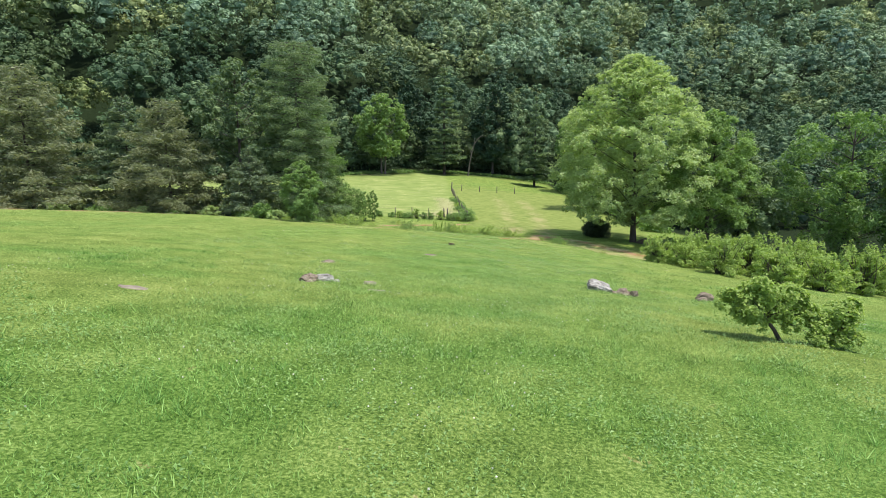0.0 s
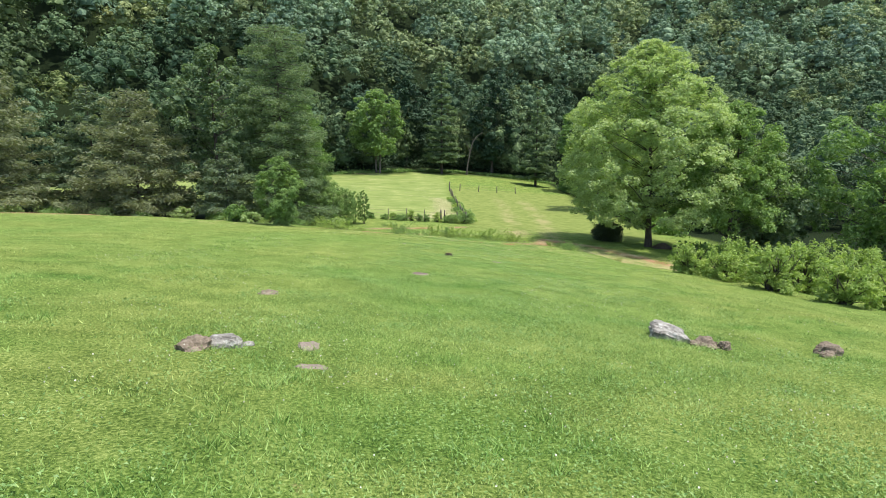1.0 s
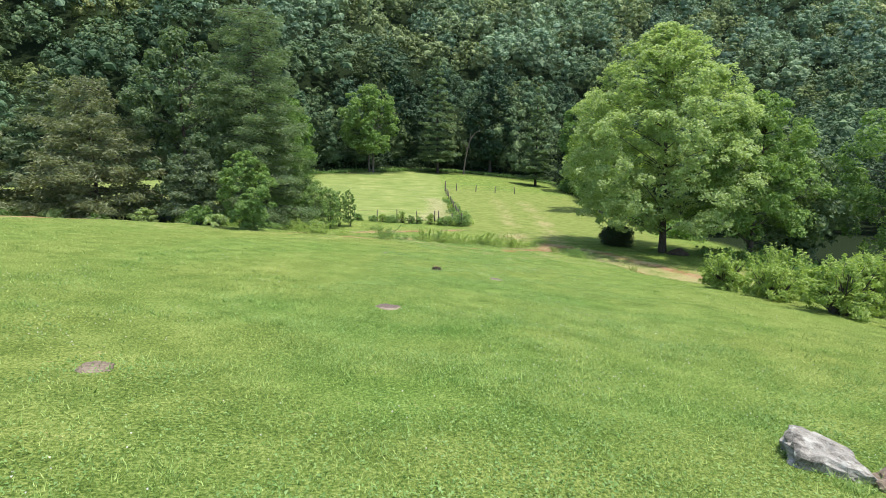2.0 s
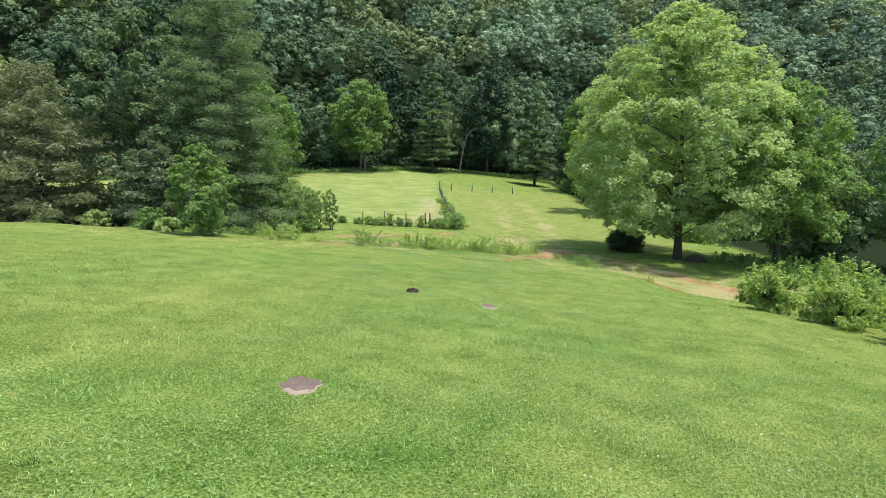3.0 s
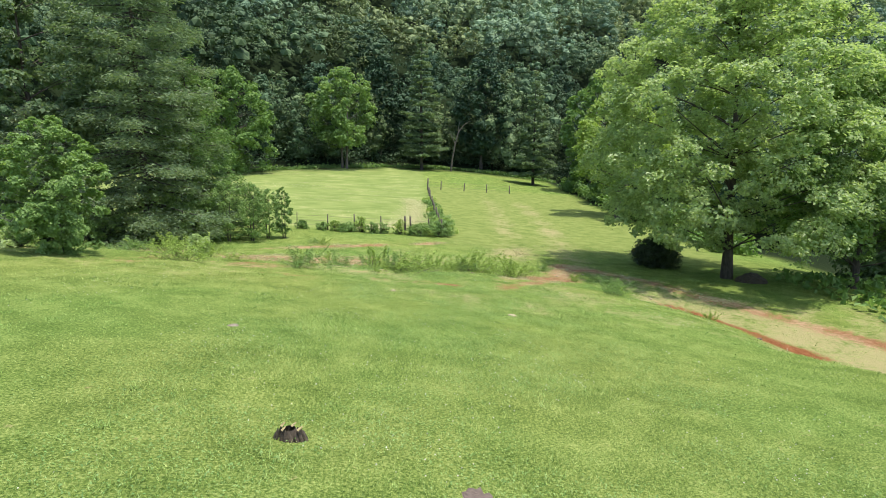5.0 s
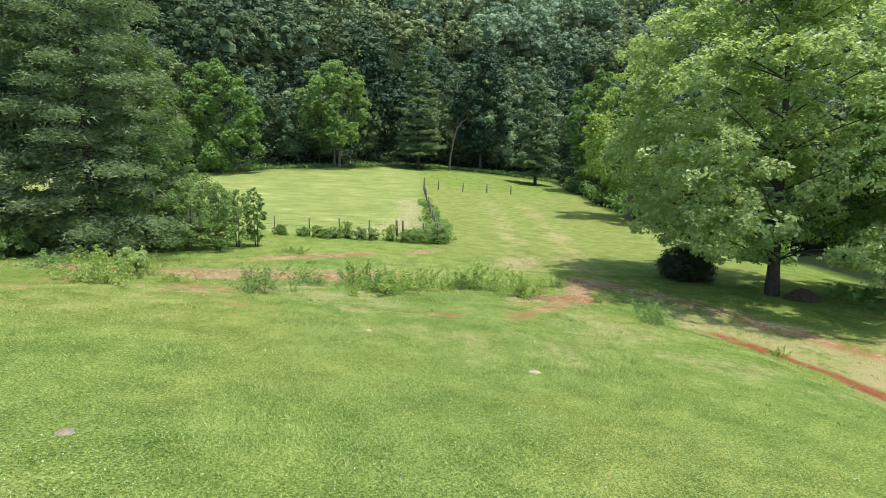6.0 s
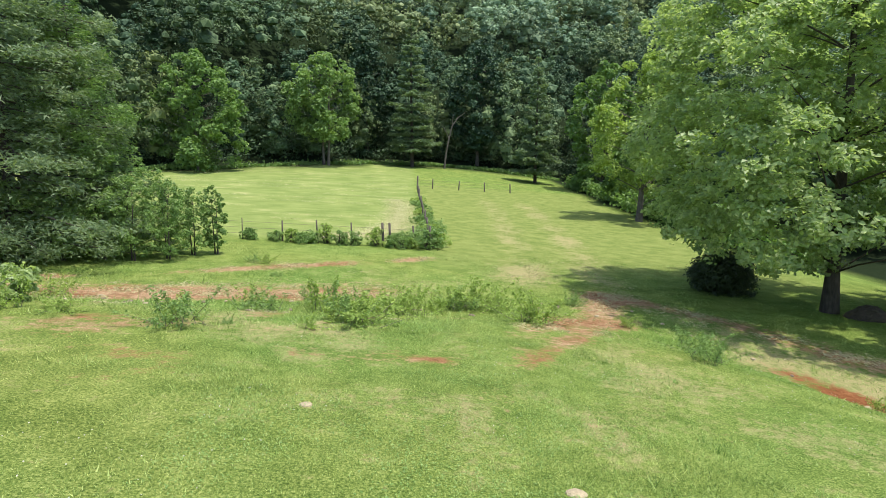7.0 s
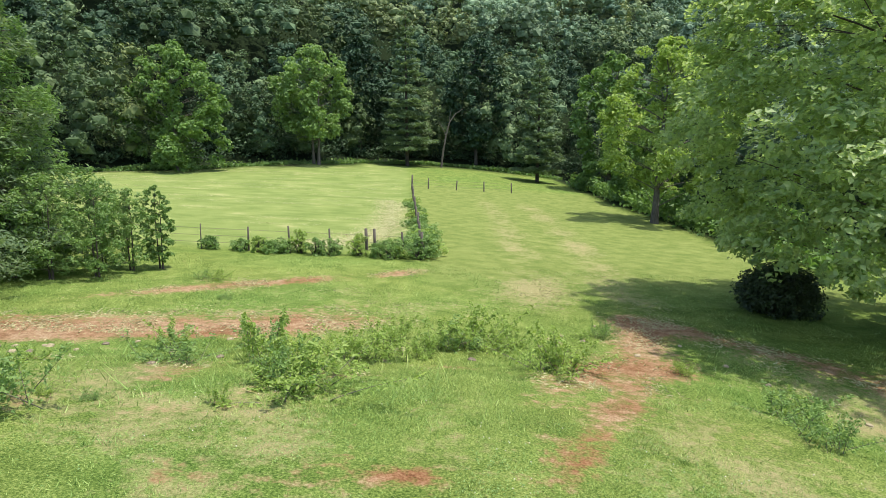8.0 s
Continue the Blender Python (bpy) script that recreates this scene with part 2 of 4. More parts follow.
def ground_marks(x, y):
    fence = fence_x(y)
    hay = ease(70.3, 72, y) * ease(0.3, -0.8, x - fence)
    mown = ease(62, 68, y) * ease(-0.3, 0.6, x - fence) * ease(25, 22, x) * ease(116, 113, y)
    off = bank_off(x, y)
    patchy = 0.45 + 0.95 * bumps(x, y, 3.2, 21) * (0.5 + bumps(x, y, 0.9, 25))
    way = y - 58.7 - 0.30 * np.clip(x, -30, 4)
    left = ease(3.5, -1.5, x)
    soil = 1.5 * left * np.exp(-((way + 1.0) / 1.2) ** 2) * (0.4 + 0.7 * patchy) + 0.5 * left * np.exp(-((way - 0.9) / 0.8) ** 2) * patchy
    soil = soil + 0.85 * np.exp(-((y - 65.3 - 0.62 * np.clip(x, -13, 3)) / 0.8) ** 2) * ease(0.25, 0.7, bumps(x, y, 2.5, 22)) * ease(4, 2, x) * ease(-15, -12, x)
    scar = (x - 12.4) - 0.476 * (51.6 - y) + 0.5 * (bumps(x, y, 1.6, 24) - 0.5)
    cut = np.exp(-(scar / 0.72) ** 2) * ease(52.4, 50.8, y) * ease(43.5, 46, y) * (0.5 + 0.5 * ease(0.25, 0.6, bumps(x, y, 1.3, 38)))
    soil = soil + 1.4 * cut
    soil = soil + 1.0 * np.exp(-(((x - 7.7) / 1.9) ** 2 + ((y - 54.4) / 1.1) ** 2)) + 0.95 * np.exp(-(((x - 9.0) / 1.0) ** 2 + ((y - 56.7) / 1.7) ** 2)) * (0.5 + 0.5 * patchy) + 0.6 * np.exp(-(((x - 6.2) / 1.1) ** 2 + ((y - 53.0) / 0.5) ** 2))
    soil = soil + 1.3 * np.exp(-(((x - 10.0) / 0.95) ** 2 + ((y - 59.0) / 1.6) ** 2)) * (0.4 + 0.6 * patchy)
    rut = x - 12.5 + 0.72 * (y - 56.7)
    soil = soil + 0.72 * np.exp(-((rut - 0.2) / 1.1) ** 2) * ease(10.2, 11.5, x) * ease(24, 19, x) * (0.45 + 0.7 * patchy)
    soil = soil + 0.58 * np.exp(-((x - 4.8 - 0.57 * (y - 48)) / 0.5) ** 2) * ease(46.6, 48, y) * ease(54, 52, y) * (0.5 + 0.7 * patchy)
    soil = soil + 0.5 * ease(45.5, 48.5, y) * ease(52.5, 51, y) * ease(0.60, 0.85, bumps(x, y, 1.7, 23)) * ease(-12, -6, x) * ease(9, 6, x)
    for sx, sy, rx, ry in ((2.9, 47.9, 0.5, 0.3), (0.2, 47.5, 0.35, 0.3), (3.5, 53.5, 0.9, 0.35), (4.0, 40.3, 0.22, 0.16)):
        soil = soil + 0.6 * np.exp(-(((x - sx) / rx) ** 2 + ((y - sy) / ry) ** 2))
    soil = soil + 0.45 * ease(42, 47, y) * ease(54, 52, y) * ease(0.50, 0.78, 0.6 * bumps(x, y, 0.95, 36) + 0.4 * bumps(x, y, 3.1, 37)) * ease(-13, -8, x) * ease(11, 8, x)
    red = np.clip(1.2 * cut + 0.15 * ease(50.5, 49, y), 0, 1)
    straw = 0.75 * np.exp(-((way - 0.2) / 2.4) ** 2) * ease(7, 2, x) * (0.1 + 0.95 * bumps(x, y, 0.9, 28) * (0.4 + bumps(x, y, 3, 29))) + 0.5 * ease(0, 2.5, off) * ease(10, 5, off) * ease(9, 13, x) * ease(30, 22, x)
    straw = straw + 0.4 * np.exp(-((y - 63.5) / 3.5) ** 2) * ease(12, 6, x) * ease(-15, -8, x) * bumps(x, y, 2.5, 26)
    straw = straw + 0.6 * ease(38, 46, y) * ease(55, 52, y) * bumps(x, y, 1.1, 34) * (0.4 + 0.9 * bumps(x, y, 4, 35))
    for lane in (7.1, 11.0):
        mid = lane + 0.09 * (y - 60) - 0.0016 * np.clip(y - 70, 0, 50) ** 2
        straw = straw + 0.5 * np.exp(-((x - mid) / 1.5) ** 2) * (0.5 + bumps(x, y, 2.5, 27)) * ease(58, 64, y) * ease(116, 96, y)
    # Woods floor and ground under trees, where shade is coloured in.
    shaded_litter = np.maximum(ease(-3.5, -0.5, y - wood_edge(x)), ease(29, 33, x) * ease(46, 52, y) + ease(23, 25, x) * ease(72, 80, y))
    shaded_litter = np.maximum(shaded_litter, ease(-14, -19, x) * ease(55.5, 57.5, y) * ease(75, 70, y))
    return dict(hay=hay * (1 - shaded_litter), mown=mown * (1 - shaded_litter), soil=soil, straw=straw, red=red, lush=lushness(x, y), shaded_litter=np.clip(shaded_litter, 0, 1))


def build_ground():
    gx, gy = steps(-900, 900, -14, 20, 0.4, 30), steps(-300, 1100, 3, 76, 0.4, 30)
    X, Y = np.meshgrid(gx, gy)
    x, y = X.ravel(), Y.ravel()
    nx, ny = len(gx), len(gy)
    i = (np.arange(ny - 1)[:, None] * nx + np.arange(nx - 1)).ravel()
    faces = np.stack([i, i + 1, i + nx + 1, i + nx], 1)
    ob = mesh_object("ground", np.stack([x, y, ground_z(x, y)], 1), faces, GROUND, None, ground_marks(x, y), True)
    return tagged(ob, "grassy pasture slope falling to a mown valley field and a wooded hill", "ground", kind="structure")


build_ground()


# ---- plants: tools ----
def tube(points, radii, sides=7):
    """A tapering limb through points."""
    p = np.array(points, float)
    d = np.gradient(p, axis=0)
    d /= np.linalg.norm(d, axis=1)[:, None] + 1e-9
    side = np.cross(d, (0.31, 0.95, 0.05))
    side /= np.linalg.norm(side, axis=1)[:, None] + 1e-9
    up = np.cross(d, side)
    a = np.arange(sides) * 2 * np.pi / sides
    ring = np.cos(a)[None, :, None] * side[:, None] + np.sin(a)[None, :, None] * up[:, None]
    v = (p[:, None] + ring * np.array(radii)[:, None, None]).reshape(-1, 3)
    k, j = np.meshgrid(np.arange(len(p) - 1), np.arange(sides), indexing="ij")
    j2 = (j + 1) % sides
    f = np.stack([k * sides + j, k * sides + j2, (k + 1) * sides + j2, (k + 1) * sides + j], -1).reshape(-1, 4)
    return v, f


def gather(pieces):
    verts, faces, base = [], [], 0
    for v, f in pieces:
        verts.append(v)
        faces.append(f + base)
        base += len(v)
    return np.concatenate(verts), np.concatenate(faces)


def unit(v):
    return v / (np.linalg.norm(v, axis=-1, keepdims=True) + 1e-9)


def leaves(rng, centres, outward, size, up=0.45, loose=0.6, slim=0.7, corners=4):
    """A folded four-cornered leaf spray at each centre, facing roughly outward and up."""
    n = len(centres)
    normal = unit(outward + np.array((0, 0, up)) + loose * rng.normal(size=(n, 3)))
    tip = unit(np.cross(normal, rng.normal(size=(n, 3))))
    side = np.cross(normal, tip)
    s = size * rng.uniform(0.6, 1.35, (n, 1))
    fold = 0.12 * s * normal
    v = np.stack([centres - tip * s * 0.5, centres + side * s * slim * 0.5 + fold, centres + tip * s * 0.5 - fold, centres - side * s * slim * 0.5 + fold], 1)
    return v[:, :corners].reshape(-1, 3), np.arange(corners * n).reshape(-1, corners)


EGG = ((-1.0, 0.45), (-0.7, 0.86), (-0.3, 1.0), (0.15, 0.93), (0.55, 0.70), (0.85, 0.42), (1.0, 0.15))
COLUMN = ((-1.0, 0.75), (-0.6, 0.95), (0.0, 1.0), (0.5, 0.85), (0.8, 0.6), (1.0, 0.25))
SPREAD = ((-1.0, 0.72), (-0.75, 0.98), (-0.35, 1.0), (0.1, 0.93), (0.5, 0.80), (0.8, 0.62), (1.0, 0.30))
TIERED = ((-1.0, 0.65), (-0.8, 0.90), (-0.45, 1.05), (0.08, 1.0), (0.33, 0.84), (0.56, 0.66), (0.8, 0.46), (1.0, 0.15))
DOME = ((-1.0, 0.6), (-0.5, 0.95), (0.0, 1.0), (0.4, 0.95), (0.75, 0.72), (1.0, 0.3))


def lobes_in(rng, count, radii, centre, size, flat=0.72, low=-0.95, shape=EGG):
    """Lobes of a crown, most of them near its uneven outline."""
    out = []
    hs, rs = zip(*shape)
    for k in range(count):
        h = low + (1.0 - low) * ((k + rng.uniform(0, 1)) / count) ** 0.9
        a = k * 2.39996 + rng.uniform(-0.7, 0.7)
        s = size * rng.uniform(0.6, 1.3) * (1.0 - 0.35 * max(h, 0))
        wide = float(np.interp(h, hs, rs))
        r = max(0.0, wide * (rng.uniform(0.82, 1.08) if k % 4 else rng.uniform(0.2, 0.6)) - 0.7 * s / radii[0])
        c = np.array(centre) + np.array(radii) * (r * math.cos(a), r * math.sin(a), h) - np.array((0, 0, 0.6 * s * max(h, 0)))
        out.append((c, np.array((s, s, s * flat))))
    return out


def crown_cloud(rng, lobes, count, size, up=0.45, loose=0.55, twigs=20, corners=4, heart=None):
    """Leaf sprays in clusters about the twigs of each lobe."""
    weight = np.array([r[0] ** 2 for _, r in lobes])
    pick = rng.choice(len(lobes), count, p=weight / weight.sum())
    c, r = np.array([c for c, _ in lobes])[pick], np.array([r for _, r in lobes])[pick]
    ways = unit(rng.normal(size=(len(lobes), twigs, 3)) + (0, 0, 0.45))
    twig = rng.integers(0, twigs, count)
    way = ways[pick, twig]
    reach = rng.uniform(0.62, 1.12, (len(lobes), twigs))[pick, twig][:, None]
    d = unit(way + 0.23 * rng.normal(size=(count, 3)))
    depth = reach * (1.0 - 0.35 * rng.random((count, 1)) ** 1.5)
    p = c + d * r * depth
    out = d if heart is None else unit(0.8 * d + unit(p - np.array(heart)))
    return leaves(rng, p, out, size, up, loose, corners=corners)


def limb(rng, a, b, r, sides=6):
    a, b = np.array(a, float), np.array(b, float)
    mid = (a + b) / 2 + (0, 0, 0.10 * np.linalg.norm(b - a)) + rng.normal(size=3) * 0.04 * np.linalg.norm(b - a)
    t = np.linspace(0, 1, 6)[:, None]
    p = (1 - t) ** 2 * a + 2 * t * (1 - t) * mid + t * t * b
    return tube(p, r * np.linspace(1, 0.18, 6), sides)


def broadleaf(x, y, height, radii, centre, label, leaf, count, size, seed, bark=BARK, girth=None, stems=1, lobe_count=46, lobe=0.30, low=-0.95, lean=(0, 0), category="tree", name="tree", up=0.55, group="", shape=EGG, corners=4, twigs=20, heart=None, flat=0.72, loose=0.55):
    """A leafy tree: tapered stems, limbs to each lobe, and a crown of many leaf sprays."""
    rng = np.random.default_rng(seed)
    z = float(ground_z(x, y)) - 0.06
    ob = thing(name, x, y, z, label, category, group)
    girth = girth or height * 0.02
    parts = []
    lobes = lobes_in(rng, lobe_count, radii, centre, lobe * min(radii[0], radii[2]), flat, low, shape)
    tops = []
    for s in range(stems):
        off = np.array((math.cos(s * 2.4), math.sin(s * 2.4), 0)) * girth * (1.6 if stems > 1 else 0)
        top = np.array((centre[0] * 0.8 + lean[0], centre[1] * 0.8 + lean[1], height * 0.86)) + off * 2.5
        t = np.linspace(0, 1, 10)[:, None]
        wob = np.cumsum(rng.normal(size=(10, 3)) * (1, 1, 0), 0) * girth * 0.25
        p = off + t * (top - off) + wob * t
        r = girth * (1 - 0.86 * t[:, 0]) * np.r_[1.35, 1.05, np.ones(8)]
        parts.append(tube(p, r / (1 if stems == 1 else 1.35), 9))
        tops.append(p)
    for k, (c, r) in enumerate(lobes):
        if lobe_count > 150 and k % 6:
            continue
        p = tops[k % stems]
        at = int(np.clip((c[2] - 0.35 * np.hypot(*c[:2])) / height * 11, 1, 8))
        parts.append(limb(rng, p[at], c + (0, 0, -0.2 * r[2]), girth * 0.16))
    trunk = mesh_object("trunk", *gather(parts), bark, ob, smooth=True)
    mesh_object("crown", *crown_cloud(rng, lobes, count, size, up, loose, twigs, corners, heart), leaf, ob)
    return ob


def conifer(x, y, height, radius, label, leaf, count, size, seed, bark=BARK_DARK, bare=0.06, drop=-0.12, whorls=22, shape=1.0, name="conifer_tree", dense=1.0, category="tree", corners=3):
    """A needle tree: a straight stem, whorls of boughs, and sprays along each bough."""
    rng = np.random.default_rng(seed)
    z = float(ground_z(x, y)) - 0.06
    ob = thing(name, x, y, z, label, category)
    girth = height * 0.014
    stem = np.stack([np.zeros(8), np.zeros(8), np.linspace(0, height, 8)], 1) + rng.normal(size=(8, 3)) * (0.05, 0.05, 0)
    parts = [tube(stem, girth * np.linspace(1, 0.08, 8), 8)]
    spots, outs = [], []
    total = 0
    boughs = []
    for k in range(whorls):
        h = bare + (0.985 - bare) * (k + rng.uniform(0.2, 0.8)) / whorls
        reach = radius * max(0.06, (1 - h) / (1 - bare)) ** shape * rng.uniform(0.85, 1.1)
        for b in range(5):
            a = k * 1.9 + b * 1.2566 + rng.uniform(-0.35, 0.35)
            length = reach * rng.uniform(0.62, 1.12)
            boughs.append((h * height + rng.uniform(-0.15, 0.15), a, length))
    sum_len = sum(b[2] ** 1.5 for b in boughs)
    for h, a, length in boughs:
        d = np.array((math.cos(a), math.sin(a), 0))
        t = np.linspace(0, 1, 4)
        p = np.array((0, 0, h)) + d * (t * length)[:, None] + np.array((0, 0, 1)) * (drop * length * t + 0.10 * length * t * t)[:, None]
        parts.append(tube(p, girth * 0.22 * np.linspace(1, 0.2, 4), 4))
        m = max(3, int(count * length**1.5 / sum_len))
        u = np.sqrt(rng.random(m)) * 1.02
        wide = 0.30 * length * (1 - 0.65 * u) * rng.normal(size=m) * 0.75
        side = np.array((-d[1], d[0], 0))
        q = np.array((0, 0, h)) + d * (u * length)[:, None] + side * wide[:, None]
        q[:, 2] += drop * length * u + 0.10 * length * u * u + rng.normal(size=m) * 0.10 * dense - 0.15 * np.abs(wide)
        spots.append(q)
        outs.append(np.repeat(d[None] * 0.25, m, 0))
    mesh_object("trunk", *gather(parts), bark, ob, smooth=True)
    v, f = leaves(rng, np.concatenate(spots), np.concatenate(outs), size * 1.2, 0.9, 0.45, 0.36, corners)
    mesh_object("crown", v, f, leaf, ob)
    return ob


# ---- trees beside the pasture ----
def near_trees():
    broadleaf(19.2, 58.9, 18.0, (7.4, 8.1, 8.4), (-0.6, 0.2, 10.1), "large spreading sycamore with pale green sunlit leaves", LEAF_SYCAMORE, 112000, 0.20, 11, BARK_DARK, 0.28, 1, 420, 0.185, -0.92, up=1.2, shape=TIERED, twigs=9, heart=(-0.7, 0, 5.0), flat=0.62, loose=0.8)
    broadleaf(26.2, 58.2, 13.4, (5.6, 5.2, 6.2), (0, 0, 7.4), "leafy green walnut tree beside the sycamore", LEAF_BRIGHT, 36000, 0.22, 12, BARK_DARK, 0.22, 1, 70, 0.25, -0.85)
    broadleaf(40.3, 58.5, 14.8, (7.2, 6.5, 6.8), (0, 0, 8.0), "round-topped green tree at the creek edge", LEAF_GREEN, 26000, 0.36, 13, BARK_DARK, 0.26, 1, 70, 0.25, shape=DOME, corners=3)
    broadleaf(31.5, 62.0, 11.0, (4.8, 4.8, 5.2), (0, 0, 5.8), "shaded creekside tree with dull green leaves", LEAF_OLIVE, 9000, 0.40, 14, BARK_DARK, 0.18)
    broadleaf(46.5, 54.0, 13.5, (6.5, 6.0, 6.6), (0, 0, 7.0), "dense green tree at the creek edge", LEAF_OLIVE, 9000, 0.44, 15, BARK_DARK, 0.26, shape=DOME)
    broadleaf(23.0, 91.5, 15.4, (6.4, 6.0, 6.6), (0.3, 0, 9.2), "yellow-green tree at the field's edge", LEAF_WEED, 20000, 0.28, 16, BARK, 0.3, 1, 75, 0.20)
    broadleaf(-20.8, 60.5, 16.3, (4.4, 4.4, 7.6), (0, 0, 8.6), "tall olive-green tree among pines", LEAF_OLIVE, 22000, 0.28, 17, BARK_DARK, 0.24, 1, 70, 0.25, shape=COLUMN)
    conifer(-15.0, 61.3, 18.6, 5.6, "tall feathery hemlock with drooping boughs at the track", LEAF_HEMLOCK, 90000, 0.20, 18, bare=0.04, drop=-0.24, whorls=34, shape=0.30, dense=1.6)
    broadleaf(-11.3, 47.0, 4.9, (1.75, 1.7, 2.45), (0, 0, 2.5), "small bright leafy sapling at the pasture's edge", LEAF_BRIGHT, 21000, 0.12, 20, BARK_DARK, 0.05, 1, 80, 0.24, low=-1.0, shape=DOME, heart=(0, 0, 1.0))
    conifer(-26.8, 57.5, 11.5, 6.0, "layered pine with dull grey-green needles", NEEDLES_DRY, 34000, 0.30, 31, shape=0.42, whorls=21, dense=1.7)
    conifer(-39.0, 55.5, 13.5, 7.0, "broad pine with dull grey-green needles", NEEDLES_DRY, 34000, 0.34, 32, shape=0.42, whorls=22, dense=1.7)
    conifer(-32.5, 61.0, 12.0, 5.5, "dark green pine with dense boughs", NEEDLES, 18000, 0.40, 33, shape=0.7, whorls=18)
    conifer(-18.8, 57.2, 7.2, 3.2, "young pine with bare lower trunk", NEEDLES, 9000, 0.28, 34, bare=0.22, shape=0.6, whorls=12)
    conifer(-48.0, 58.0, 15.0, 7.0, "broad dark pine beside the pasture", NEEDLES, 18000, 0.44, 35, shape=0.65, whorls=18)
    conifer(-13.2, 63.6, 11.2, 3.4, "young fresh green hemlock with feathery boughs", LEAF_GREEN, 34000, 0.17, 36, bare=0.06, shape=0.45, whorls=26, dense=1.4)


near_trees()


# ---- the tree line at the far side of the field ----
def far_line():
    broadleaf(-13.6, 131.5, 17.6, (6.2, 5.5, 6.9), (0, 0, 10.6), "bright green tree at the field's far edge", LEAF_BRIGHT, 13000, 0.46, 41, BARK, 0.28, 2, 80, 0.24, -0.95, shape=DOME)
    conifer(0.0, 139.0, 24.6, 5.6, "tall grey-green hemlock at the field's far edge", LEAF_HEMLOCK, 22000, 0.50, 42, shape=0.7, bare=0.10)
    conifer(19.6, 128.6, 19.9, 4.0, "slender dark spruce at the field's far edge", LEAF_HEMLOCK, 18000, 0.45, 43, shape=0.8)
    broadleaf(-28.8, 118.5, 16.4, (6.6, 5.6, 8.0), (0, 0, 8.1), "tall green tree at the field's far edge", LEAF_GREEN, 13000, 0.46, 44, BARK, 0.26, 1, 80, 0.24, -1.0, shape=SPREAD)
    broadleaf(28.0, 121.0, 19.5, (5.6, 5.5, 9.0), (0, 0, 10.0), "green tree at the field's far corner", LEAF_GREEN, 8000, 0.58, 45, BARK, 0.3, 1, 60, 0.25, shape=COLUMN)
    broadleaf(27.2, 106.0, 10.5, (4.4, 4.4, 5.0), (0, 0, 5.2), "low green tree at the field's edge", LEAF_GREEN, 8000, 0.45, 46, BARK, 0.2)
    broadleaf(12.0, 147.0, 22.5, (6.4, 6.0, 9.6), (0, 0, 12.5), "tall green tree rising above the field's far edge", LEAF_FOREST, 8000, 0.66, 47, BARK, 0.3, 1, 60, 0.25)
    broadleaf(-8.5, 147.0, 19.5, (5.6, 5.5, 8.0), (0, 0, 11.0), "dull green tree behind the field", LEAF_FOREST, 7000, 0.66, 48, BARK, 0.3, 1, 60, 0.25)
    leaning_trunk()


def leaning_trunk():
    """A bare pale trunk that leans and bends at the edge of the woods."""
    x, y = 5.6, 139.5
    rng = np.random.default_rng(49)
    ob = thing("bare_tree", x, y, float(ground_z(x, y)) - 0.1, "bare pale leaning trunk at the woods' edge", "tree")
    p = np.array([(0, 0, 0), (0.3, 0, 2.6), (0.8, 0, 5.2), (1.4, 0.1, 7.4), (2.4, 0.2, 8.8), (3.6, 0.4, 9.6)])
    pieces = [tube(p, (0.2, 0.17, 0.14, 0.11, 0.07, 0.03), 8)]
    pieces.append(limb(rng, p[2], p[2] + (-1.2, 0, 2.4), 0.08))
    pieces.append(limb(rng, p[3], p[3] + (0.3, 0, 2.2), 0.07))
    mesh_object("trunk", *gather(pieces), BARK, ob, smooth=True)


far_line()


# ---- woods: one sheet of many trees ----
def ball():
    """Corners and faces of a coarse lump without its underside."""
    bm = bmesh.new()
    bmesh.ops.create_icosphere(bm, subdivisions=1, radius=1.0)
    bmesh.ops.delete(bm, geom=[v for v in bm.verts if v.co.z < -0.8], context="VERTS")
    v = np.array([v.co[:] for v in bm.verts])
    bm.verts.index_update()
    f = np.array([[c.index for c in p.verts] for p in bm.faces])
    bm.free()
    return v, f


